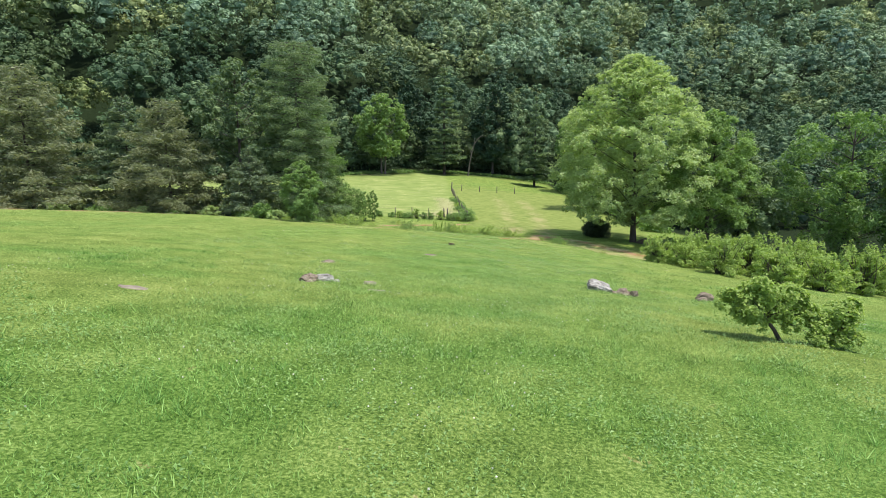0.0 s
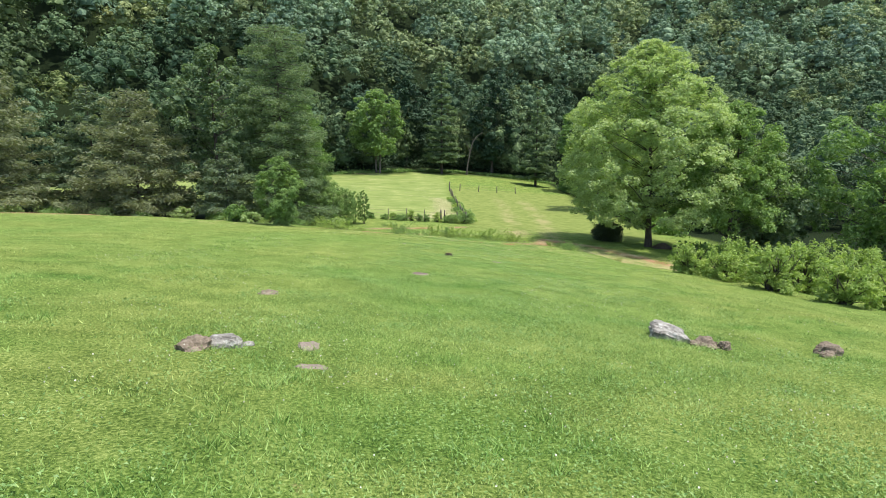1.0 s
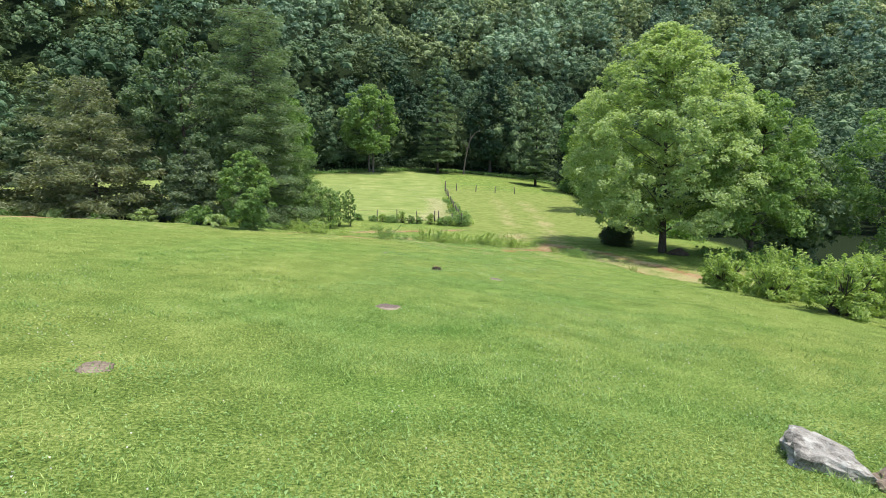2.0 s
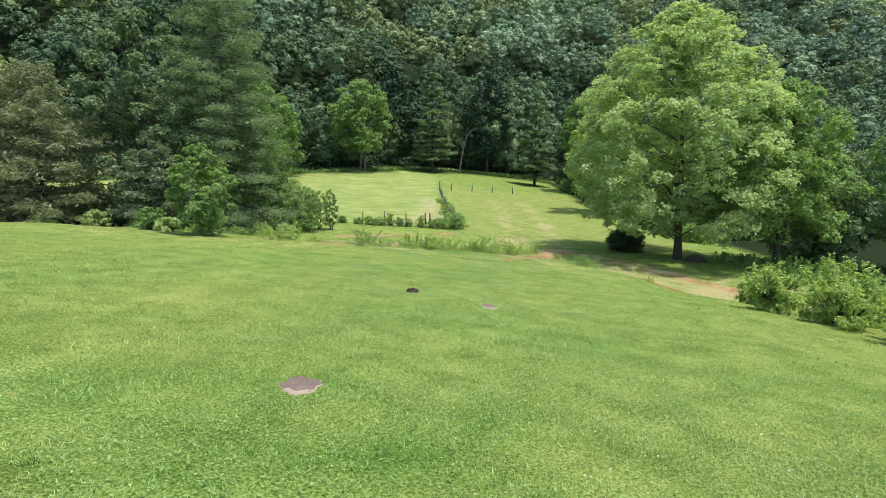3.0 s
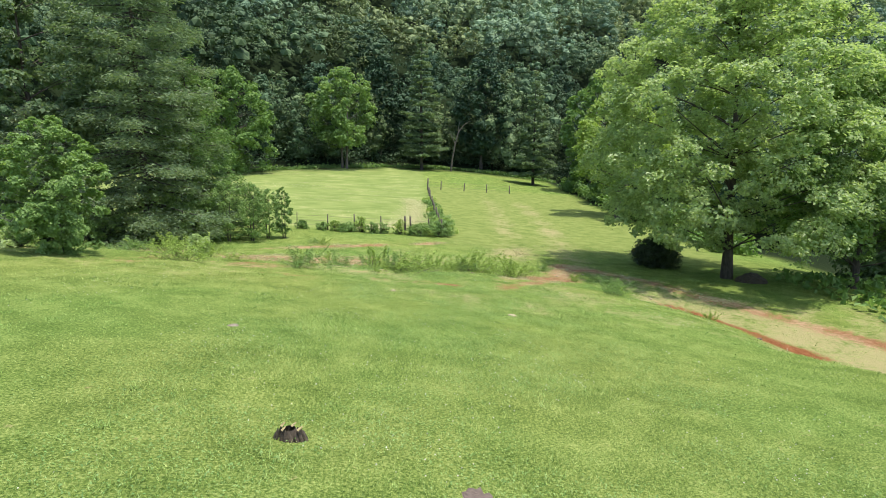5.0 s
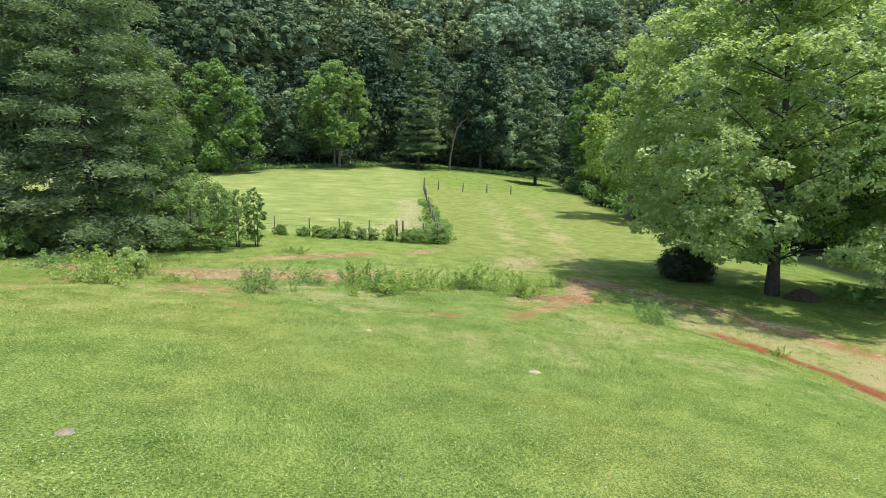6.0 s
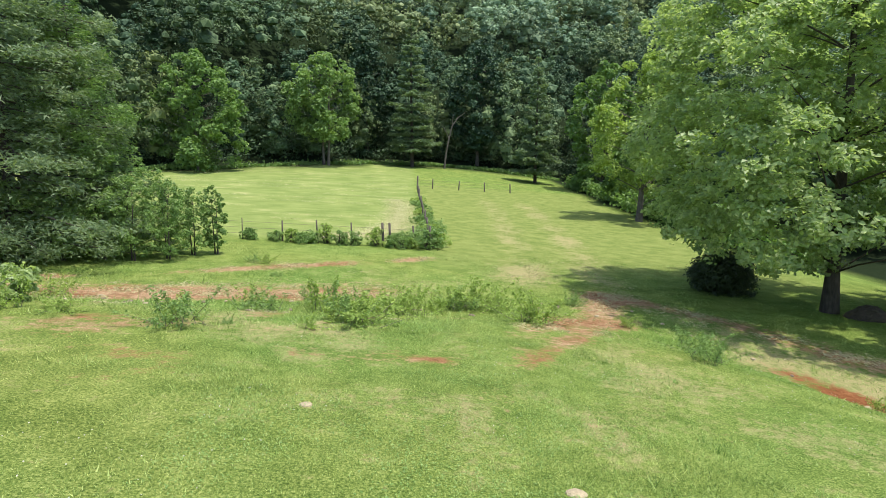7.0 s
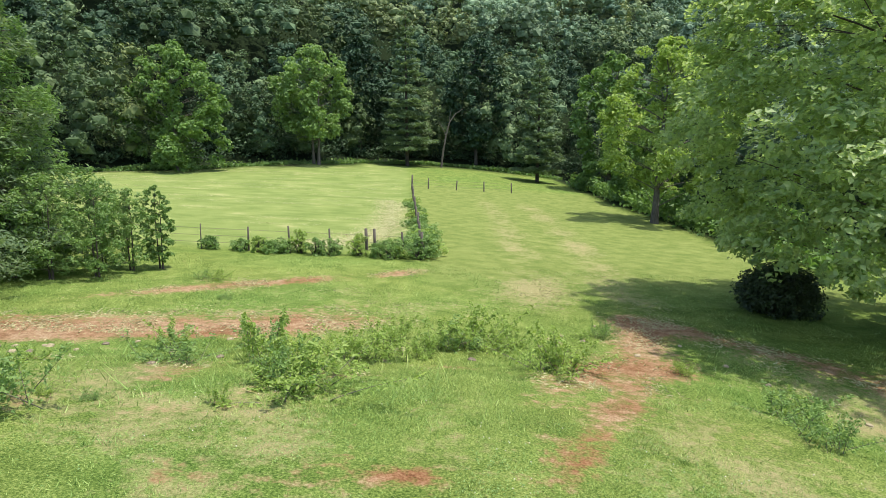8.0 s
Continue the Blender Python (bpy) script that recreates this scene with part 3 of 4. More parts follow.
def woods():
    rng = np.random.default_rng(5)
    ball_v, ball_f = ball()
    round_trees = [lobes_in(rng, 40, (5.4, 5.4, 4.4), (0, 0, 10.0), 1.45, 0.8, -0.45, (DOME, SPREAD, DOME)[k % 3]) for k in range(9)]
    edge_trees = [lobes_in(rng, 48, (5.0, 5.0, 6.4), (0, 0, 8.4), 1.45, 0.8, -0.95, (EGG, DOME, COLUMN)[k % 3]) for k in range(6)]
    pines = [lobes_in(rng, 44, (3.6, 3.6, 7.0), (0, 0, 10.5), 1.05, 0.6, -0.7, EGG) for k in range(4)]
    near, far = [], []

    def plant(sheet, px, py, n, size, s, kinds, sink):
        lobes = kinds[rng.integers(len(kinds))]
        grow = np.array((s, s, s * rng.uniform(0.85, 1.12)))
        turn = rng.uniform(0, 6.28)
        c, r = np.array([c for c, _ in lobes]), np.array([r for _, r in lobes])
        c, r = c[::2], r[::2] * 1.2
        k = len(c)
        solid = c[:, None] + ball_v[None] * r[:, None] * 0.55 * rng.uniform(0.7, 1.2, (k, len(ball_v), 1))
        faces = ball_f[None] + (np.arange(k) * len(ball_v))[:, None, None]
        v, f = crown_cloud(rng, lobes, n, size / s, 0.20, 0.42, 9, 3, (0, 0, 6.0))
        v, f = gather([(solid.reshape(-1, 3), faces.reshape(-1, 3)), (v, f)])
        v = np.stack([v[:, 0] * math.cos(turn) - v[:, 1] * math.sin(turn), v[:, 0] * math.sin(turn) + v[:, 1] * math.cos(turn), v[:, 2]], 1) * grow
        sheet.append((v + (px, py, float(ground_z(px, py)) - sink), f, np.full(len(v), rng.uniform(0, 1))))

    y = 80.0
    while y < 350:
        gap = 8.2 if y < 165 else 9.8 if y < 245 else 15.0
        x = -0.80 * y - 14
        while x < 0.80 * y + 22:
            px, py = x + rng.uniform(-2.8, 2.8), y + rng.uniform(-2.8, 2.8)
            x += gap * rng.uniform(0.8, 1.25)
            past = py - float(wood_edge(px))
            if (past < 2 and px < 30) or (px > 29 and py < 100 and px < 30 + (100 - py) * 0.3):
                continue
            pine = rng.random() < 0.12
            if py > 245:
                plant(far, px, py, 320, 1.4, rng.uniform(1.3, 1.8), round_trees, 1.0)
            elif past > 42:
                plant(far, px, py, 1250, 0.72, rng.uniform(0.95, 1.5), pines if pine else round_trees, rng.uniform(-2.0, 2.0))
            elif past > 14:
                plant(near, px, py, 1800, 0.58, rng.uniform(0.9, 1.35), pines if pine else round_trees, rng.uniform(-2.0, 1.5))
            else:
                plant(near, px, py, 2600, 0.50, rng.uniform(0.85, 1.25), edge_trees, 0.6)
        y += gap * 0.86
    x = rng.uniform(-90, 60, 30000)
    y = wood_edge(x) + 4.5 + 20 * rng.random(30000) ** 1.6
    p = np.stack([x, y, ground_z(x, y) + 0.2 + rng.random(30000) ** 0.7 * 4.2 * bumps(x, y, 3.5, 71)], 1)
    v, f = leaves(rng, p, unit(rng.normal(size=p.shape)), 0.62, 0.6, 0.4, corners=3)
    # Low tint: the shade beneath the crowns is put into understory leaf colour.
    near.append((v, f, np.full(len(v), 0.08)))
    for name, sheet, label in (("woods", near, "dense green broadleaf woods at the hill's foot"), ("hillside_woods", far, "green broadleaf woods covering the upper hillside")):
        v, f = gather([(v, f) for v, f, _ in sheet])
        ob = mesh_object(name, v, f, LEAF_HILL_HAZE if sheet is far else LEAF_FOREST, None, dict(tint=np.concatenate([k for _, _, k in sheet])))
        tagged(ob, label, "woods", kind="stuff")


woods()


# ---- shrubs and weeds ----
def shrub(x, y, height, radius, label, leaf, count, size, seed, name="shrub", category="shrub", group="", bark=BARK_DARK, sink=0.1, lobe_count=16, twigs=9, tips=0):
    """A bush: several stems from one foot and a low uneven crown."""
    rng = np.random.default_rng(seed)
    ob = thing(name, x, y, float(ground_z(x, y)) - sink, label, category, group)
    lobes = lobes_in(rng, lobe_count, (radius, radius, height * 0.5), (0, 0, height * 0.5), radius * 0.42, low=-0.9, shape=DOME)
    for k in range(tips):
        a, r = rng.uniform(0, 6.28), radius * rng.uniform(0.1, 0.8)
        lobes.append((np.array((r * math.cos(a), r * math.sin(a), height * rng.uniform(0.75, 1.05))), np.array((0.13 * radius, 0.13 * radius, 0.26 * height))))
    pieces = [limb(rng, rng.normal(size=3) * (0.08, 0.08, 0) * radius, c, 0.02 + 0.012 * height, 5) for c, _ in lobes]
    mesh_object("branchwork", *gather(pieces), bark, ob, smooth=True)
    mesh_object("foliage", *crown_cloud(rng, lobes, int(count * 1.3), size * 1.12, 0.95, 0.65, twigs, 3), leaf, ob)
    return ob


def upright_weed(height, width, count, size, seed, leaf, label, stems=16, spread=0.3, name="weed_clump"):
    """Arching stems from one foot, thick with leaves all along them."""
    rng = np.random.default_rng(seed)
    ob = thing(name, 0, 0, -50, label, "weeds", "weeds along the track")
    spots, outs = [], []
    for k in range(stems):
        foot = np.array((*rng.normal(size=2) * width * 0.2, 0))
        tall = height * rng.uniform(0.35, 1.0)
        top = foot + np.array((*rng.normal(size=2) * width * spread, tall))
        mesh_object("stem", *limb(rng, foot, top, 0.009, 3), BARK, ob, smooth=True)
        m = int(count * (0.4 + tall / height) / (1.07 * stems))
        t = rng.uniform(0.08, 1.0, (m, 1)) ** 0.8
        out = unit(rng.normal(size=(m, 3)) * (1, 1, 0.35))
        spots.append(foot + (top - foot) * t + (0, 0, 0.05) + out * rng.uniform(0.02, 0.2, (m, 1)) * width * (1.15 - 0.8 * t))
        outs.append(out * 0.7)
    mesh_object("leaves", *leaves(rng, np.concatenate(spots), np.concatenate(outs), size, 0.8, 0.5, 0.55, 4), leaf, ob)
    return ob


def thickets():
    rng = np.random.default_rng(77)
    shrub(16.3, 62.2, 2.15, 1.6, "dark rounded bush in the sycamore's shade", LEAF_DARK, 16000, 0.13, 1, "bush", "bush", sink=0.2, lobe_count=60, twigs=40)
    rows = ((14.6, 39.2, 1.2, 0.9), (13.7, 36.8, 1.7, 1.2), (14.4, 34.0, 1.8, 1.3), (15.0, 31.0, 2.2, 1.5), (16.4, 28.4, 1.9, 1.4), (19.0, 28.8, 2.0, 1.5), (22.2, 30.2, 2.3, 1.6), (25.0, 31.5, 2.6, 1.8),
            (15.6, 40.0, 1.7, 1.3), (16.0, 36.6, 2.0, 1.5), (17.6, 33.0, 2.2, 1.6), (20.6, 33.2, 2.4, 1.7), (23.8, 35.4, 2.6, 1.8), (28.5, 35.5, 3.2, 2.2), (19.5, 38.5, 2.2, 1.7), (24.5, 40.5, 2.8, 2.1), (32.0, 39.0, 3.4, 2.4))
    for k, (x, y, h, r) in enumerate(rows):
        leaf, label = ((LEAF_WEED, "bright green bush at the pasture's edge"), (LEAF_WEED, "tangled green bush at the pasture's edge"), (LEAF_WEED, "pale green bush at the pasture's edge"))[k % 3]
        shrub(x, y, h * rng.uniform(0.75, 1.05), r, label, leaf, int(2500 * r * r + 1900), 0.12, 100 + k, "bush", "bush", "bushes along the pasture", lobe_count=15, tips=26)
    saplings = ((-8.8, 64.4, 3.3, 0.95), (-9.4, 63.0, 3.6, 1.15), (-10.6, 62.2, 3.8, 1.2), (-11.9, 62.2, 4.0, 1.3), (-7.9, 65.0, 3.4, 0.6), (-13.2, 61.4, 3.6, 1.4), (-14.8, 60.6, 3.4, 1.5), (-10.2, 65.0, 3.6, 1.2), (-16.8, 59.6, 3.0, 1.5))
    for k, (x, y, h, r) in enumerate(saplings):
        z = h * 0.53
        broadleaf(x, y, h, (r * 1.1, r * 1.1, h * 0.5), (0, 0, z), "slender green sapling beside the field fence", (LEAF_BRIGHT, LEAF_GREEN, LEAF_BRIGHT)[k % 3], 5600, 0.12, 130 + k, BARK_DARK, 0.05, 2, 56, 0.25, -0.85, corners=3, name="sapling", shape=COLUMN, group="saplings beside the field")
    left = ((-13.9, 48.4, 0.9, 0.8), (-15.5, 49.5, 1.5, 1.1), (-8.0, 51.0, 1.1, 0.7), (-18.5, 54.5, 1.4, 1.2), (-22.4, 55.8, 1.6, 1.2), (-24.8, 53.8, 1.0, 1.1), (-28.0, 54.0, 1.2, 1.2), (-31.5, 53.4, 1.0, 1.3), (-35.0, 52.8, 1.1, 1.3), (-20.2, 57.5, 2.2, 1.0), (-41.5, 53.0, 1.1, 1.4), (-16.9, 57.4, 1.6, 1.2), (-24.0, 59.8, 2.4, 1.6), (-30.0, 58.4, 2.6, 1.8), (-36.0, 58.8, 2.4, 1.9))
    for k, (x, y, h, r) in enumerate(left):
        shrub(x, y, h, r, "pale green weedy bush under the pines" if k % 2 else "low green bush along the pasture's edge", (LEAF_SYCAMORE, LEAF_GREEN)[k % 2], int(1300 * r * r + 600), 0.16, 160 + k, "bush", "bush", "bushes under the pines")
    fence_side = [(-7.6 + 0.72 * k + rng.uniform(-0.25, 0.25), 70.25 + rng.uniform(-0.2, 0.2), rng.uniform(0.65, 1.4), rng.uniform(0.55, 0.95)) for k in range(15) if k not in (1, 9)]
    fence_side += [(float(fence_x(y)) + rng.uniform(-0.35, 0.45), y, rng.uniform(0.8, 1.2) * (1.15 - 0.022 * (y - 70)), rng.uniform(0.8, 1.25)) for y in (71, 71.8, 72.6, 73.4, 74.3, 75.4, 77, 79, 81.4, 84, 87, 90, 94, 98)]
    for k, (x, y, h, r) in enumerate(fence_side):
        shrub(x, y, h, r, "brambles and vines grown through the field fence", (LEAF_GREEN, LEAF_BRIGHT, LEAF_WEED)[k % 3], int(1500 * r + 200), 0.115, 190 + k, "bramble", "bramble", "brambles on the field fence")
    kinds = [upright_weed(1.0, 1.0, 900, 0.08, 220, LEAF_WEED, "upright pale green weeds along the dirt track", 14, 0.42),
             upright_weed(1.0, 1.4, 1150, 0.085, 221, LEAF_WEED, "bushy light green weeds along the dirt track", 18, 0.40),
             upright_weed(1.0, 0.85, 560, 0.08, 222, LEAF_WEED, "pale green tall weeds along the dirt track", 9, 0.30),
             upright_weed(1.0, 1.25, 950, 0.08, 223, LEAF_BRIGHT, "dark green leafy weeds along the dirt track", 14, 0.42)]
    places = [(-7.6, 48.3, 1.2, 1), (-7.3, 49.8, 0.95, 2), (-6.1, 49.6, 0.7, 1), (-3.1, 48.9, 1.0, 3), (-3.4, 49.5, 0.7, 0), (-2.3, 53.0, 1.15, 3), (-0.6, 53.5, 1.4, 2), (-0.3, 53.9, 1.0, 1), (0.95, 50.7, 1.25, 1), (0.5, 51.0, 0.9, 3), (0.3, 50.9, 0.95, 2), (-0.32, 49.9, 0.5, 2),
              (1.6, 53.9, 1.0, 0), (2.3, 54.0, 0.95, 2), (1.2, 54.3, 0.8, 1), (2.9, 54.6, 0.8, 2), (3.7, 55.9, 1.2, 3), (4.3, 55.8, 1.15, 1), (5.0, 55.8, 0.95, 0), (5.5, 56.2, 0.8, 2), (5.8, 53.8, 1.1, 1), (6.2, 54.0, 1.15, 0), (3.2, 55.3, 1.0, 0), (8.25, 57.6, 0.6, 3), (7.6, 57.5, 0.55, 1), (9.1, 54.2, 0.5, 0), (10.2, 51.7, 0.95, 3), (10.7, 52.4, 0.7, 0), (9.85, 50.1, 0.75, 3), (10.3, 50.6, 0.6, 1),
              (-5.6, 63.5, 0.55, 3), (-5.0, 63.3, 0.5, 1), (-3.85, 60.5, 0.45, 3), (-2.9, 54.5, 0.8, 0), (-1.0, 55.1, 0.9, 3), (0.8, 52.5, 0.7, 0), (2.2, 56.2, 0.7, 0), (-2.88, 49.7, 0.3, 1), (-2.2, 49.7, 0.28, 3), (-9.5, 51.6, 1.0, 1), (-11.0, 51.2, 1.1, 3), (-14.0, 51.5, 1.0, 0), (-8.6, 53.5, 0.8, 1), (-4.6, 52.2, 0.55, 2), (13.3, 48.6, 0.5, 0)]
    for k, (x, y, s, kind) in enumerate(places):
        c = copy_thing(kinds[kind], pose(x, y, float(ground_z(x, y)) - 0.03, 0, 0, k * 77))
        c.scale = (s, s, s * (0.8 + 0.25 * math.sin(k * 2.3)))
    for k in kinds:
        for o in (*k.children_recursive, k):
            bpy.data.objects.remove(o)


thickets()


def undergrowth():
    """Tall weeds, seedlings and briars where woods meet grass."""
    rng = np.random.default_rng(8)
    x = rng.uniform(-75, 26, 9000)
    far = np.stack([x, wood_edge(x) + np.abs(rng.normal(size=9000)) * 1.6 - 0.9], 1)
    y = rng.uniform(70, 128, 9000)
    side = np.stack([25.3 + rng.normal(size=9000) * 0.9 + 1.2 * bumps(y, y, 5, 9), y], 1)
    y = rng.uniform(44, 60, 2500)
    creek = np.stack([rng.uniform(22, 44, 2500), y], 1)
    p = np.concatenate([far, side, creek])
    tall = np.r_[np.full(9000, 0.55), np.full(9000, 2.6), np.full(2500, 0.9)] * (0.25 + 1.1 * bumps(p[:, 0], p[:, 1], 3.0, 10))
    z = ground_z(p[:, 0], p[:, 1]) + rng.random(len(p)) ** 0.8 * tall
    v, f = leaves(rng, np.c_[p, z], unit(rng.normal(size=(len(p), 3))), 0.42, 0.5, 0.5)
    ob = mesh_object("undergrowth", v, f, LEAF_GREEN)
    tagged(ob, "weedy green undergrowth where woods meet the field", "undergrowth", kind="stuff")


undergrowth()


# ---- the small leaning tree in the pasture ----
def pasture_tree():
    x, y = 5.95, 9.9
    rng = np.random.default_rng(61)
    ob = thing("shrub_tree", x, y, float(ground_z(x, y)) - 0.03, "small leaning leafy tree alone in the pasture", "tree")
    lobes = [(np.array(c), np.array((1.12 * r, 1.12 * r, r * 0.95))) for c, r in (((-0.55, 0, 0.78), 0.34), ((-0.2, 0.1, 0.72), 0.36), ((-0.9, 0.1, 0.74), 0.28), ((0.5, 0, 0.52), 0.2), ((0.62, -0.1, 0.34), 0.22), ((-0.5, -0.1, 0.42), 0.2), ((0.15, -0.1, 0.4), 0.2), ((-0.35, -0.1, 1.0), 0.28), ((0.12, 0, 0.86), 0.27), ((-0.1, 0.2, 0.55), 0.28), ((0.3, 0, 0.62), 0.2), ((-0.7, -0.1, 0.55), 0.24),
             ((0.95, -0.1, 0.55), 0.28), ((1.15, 0, 0.42), 0.26), ((0.85, 0, 0.36), 0.25), ((1.1, -0.1, 0.70), 0.2), ((0.55, -0.2, 0.14), 0.22), ((0.9, -0.2, 0.10), 0.2), ((1.15, -0.2, 0.12), 0.2))]
    foot, fork = np.array((0.02, 0, 0)), np.array((-0.32, 0, 0.48))
    pieces = [tube([foot, foot * 0.5 + fork * 0.5 + (0.03, 0, 0), fork], (0.042, 0.033, 0.028), 8)]
    pieces += [limb(rng, fork, c, 0.014, 5) for c, _ in lobes if c[0] < 0.6]
    mesh_object("trunk", *gather(pieces), BARK_DARK, ob, smooth=True)
    mesh_object("side_stems", *gather([limb(rng, (0.92, -0.1, 0), c, 0.022, 5) for c, _ in lobes if c[0] >= 0.6]), BARK_DARK, ob, smooth=True)
    mesh_object("crown", *crown_cloud(rng, lobes, 15000, 0.06, 1.1, 0.7, 16), LEAF_WEED, ob)


pasture_tree()


# ---- rocks, earth and stump ----
def rock_material():
    m, n, link, bsdf = shader("lichen_rock", 0.85)
    pos = n.new("ShaderNodeTexCoord").outputs["Object"]
    mp = n.new("ShaderNodeMapping")
    mp.inputs["Scale"].default_value = (0.35, 1.0, 1.6)
    mp.inputs["Rotation"].default_value = (0.3, 0.2, 0.5)
    link(pos, mp.inputs[0])
    seams, spots, fine = grain(n, link, 0.12, 6.0, mp.outputs[0], 0.7), grain(n, link, 0.10, 3.0, pos), grain(n, link, 0.012, 3.0, pos)
    r = ramp(n, [(0.38, (0.06, 0.052, 0.042)), (0.64, (0.42, 0.405, 0.36)), (0.5, (0.235, 0.22, 0.19))])
    link(blend(n, link, 0.3, seams, fine), r.inputs[0])
    lichen = ramp(n, [(0.56, (0, 0, 0)), (0.64, (1, 1, 1))])
    link(spots, lichen.inputs[0])
    link(blend(n, link, lichen.outputs[0], r.outputs[0], (0.40, 0.395, 0.35)), bsdf.inputs["Base Color"])
    b = n.new("ShaderNodeBump")
    b.inputs["Strength"].default_value, b.inputs["Distance"].default_value = 0.9, 0.03
    link(blend(n, link, 0.3, seams, fine), b.inputs["Height"])
    link(b.outputs[0], bsdf.inputs["Normal"])
    return m


def plain_material(name, a, b, size, rough=0.95, depth=0.02):
    m, n, link, bsdf = shader(name, rough)
    pos = n.new("ShaderNodeTexCoord").outputs["Object"]
    g, big = grain(n, link, size, 5.0, pos), grain(n, link, size * 7, 2.0, pos)
    r = ramp(n, [(0.35, a), (0.65, b)])
    link(blend(n, link, 0.4, g, big), r.inputs[0])
    link(r.outputs[0], bsdf.inputs["Base Color"])
    bump = n.new("ShaderNodeBump")
    bump.inputs["Strength"].default_value, bump.inputs["Distance"].default_value = 0.7, depth
    link(g, bump.inputs["Height"])
    link(bump.outputs[0], bsdf.inputs["Normal"])
    return m


ROCK = rock_material()
ROCK_BROWN = plain_material("brown_rock", (0.10, 0.075, 0.05), (0.28, 0.225, 0.165), 0.05)
STONE_PALE = plain_material("pale_stone", (0.27, 0.22, 0.135), (0.44, 0.37, 0.235), 0.04)
EARTH = plain_material("bare_earth", (0.095, 0.068, 0.054), (0.165, 0.125, 0.10), 0.05)
EARTH_RIM = plain_material("dry_rim_earth", (0.21, 0.17, 0.12), (0.34, 0.285, 0.205), 0.04)
EARTH_GREY = plain_material("grey_earth", (0.15, 0.12, 0.09), (0.29, 0.24, 0.185), 0.04)
WOOD_GREY = plain_material("weathered_wood", (0.05, 0.043, 0.036), (0.16, 0.135, 0.112), 0.03)
WOOD_DARK_AND_SHADE = plain_material("dark_wet_wood_and_shade", (0.03, 0.024, 0.018), (0.10, 0.075, 0.05), 0.03)
WOOD_CUT = plain_material("cut_wood", (0.36, 0.27, 0.13), (0.58, 0.46, 0.25), 0.02)
WIRE = plain_material("rusty_wire", (0.10, 0.08, 0.07), (0.24, 0.20, 0.17), 0.02)


def rock(x, y, size, turn, label, seed, material=ROCK, lift=0.0, taper=0.0, name="rock", rugged=0.28, group=""):
    """A weathered stone half sunk in the turf; taper narrows it to one end."""
    bm = bmesh.new()
    bmesh.ops.create_icosphere(bm, subdivisions=4 if max(size) > 0.12 else 2, radius=1.0)
    off = Vector((seed * 3.7, seed * 1.3, seed * 0.7))
    for v in bm.verts:
        d = v.co.copy()
        ridge = 1 - abs(noise.noise(d * 2.1 + off)) * 2
        k = 1 + rugged * (noise.noise(d * 1.1 + off) + 0.45 * ridge * 0.6 + 0.30 * noise.noise(d * 5 + off) + 0.12 * noise.noise(d * 12 + off))
        step = round((d.z * k) * 5) / 5
        z = d.z * k * 0.6 + step * 0.4
        thin = 1 - taper * (d.x * 0.5 + 0.5)
        v.co = Vector((d.x * k * size[0], d.y * k * size[1] * thin, z * size[2] * thin))
    me = bpy.data.meshes.new(name)
    bm.to_mesh(me)
    bm.free()
    me.materials.append(material)
    ob = new(name, me)
    ob.matrix_basis = pose(x, y, float(ground_z(x, y)) + lift, 0, 0, turn)
    return tagged(ob, label, "rock", group)


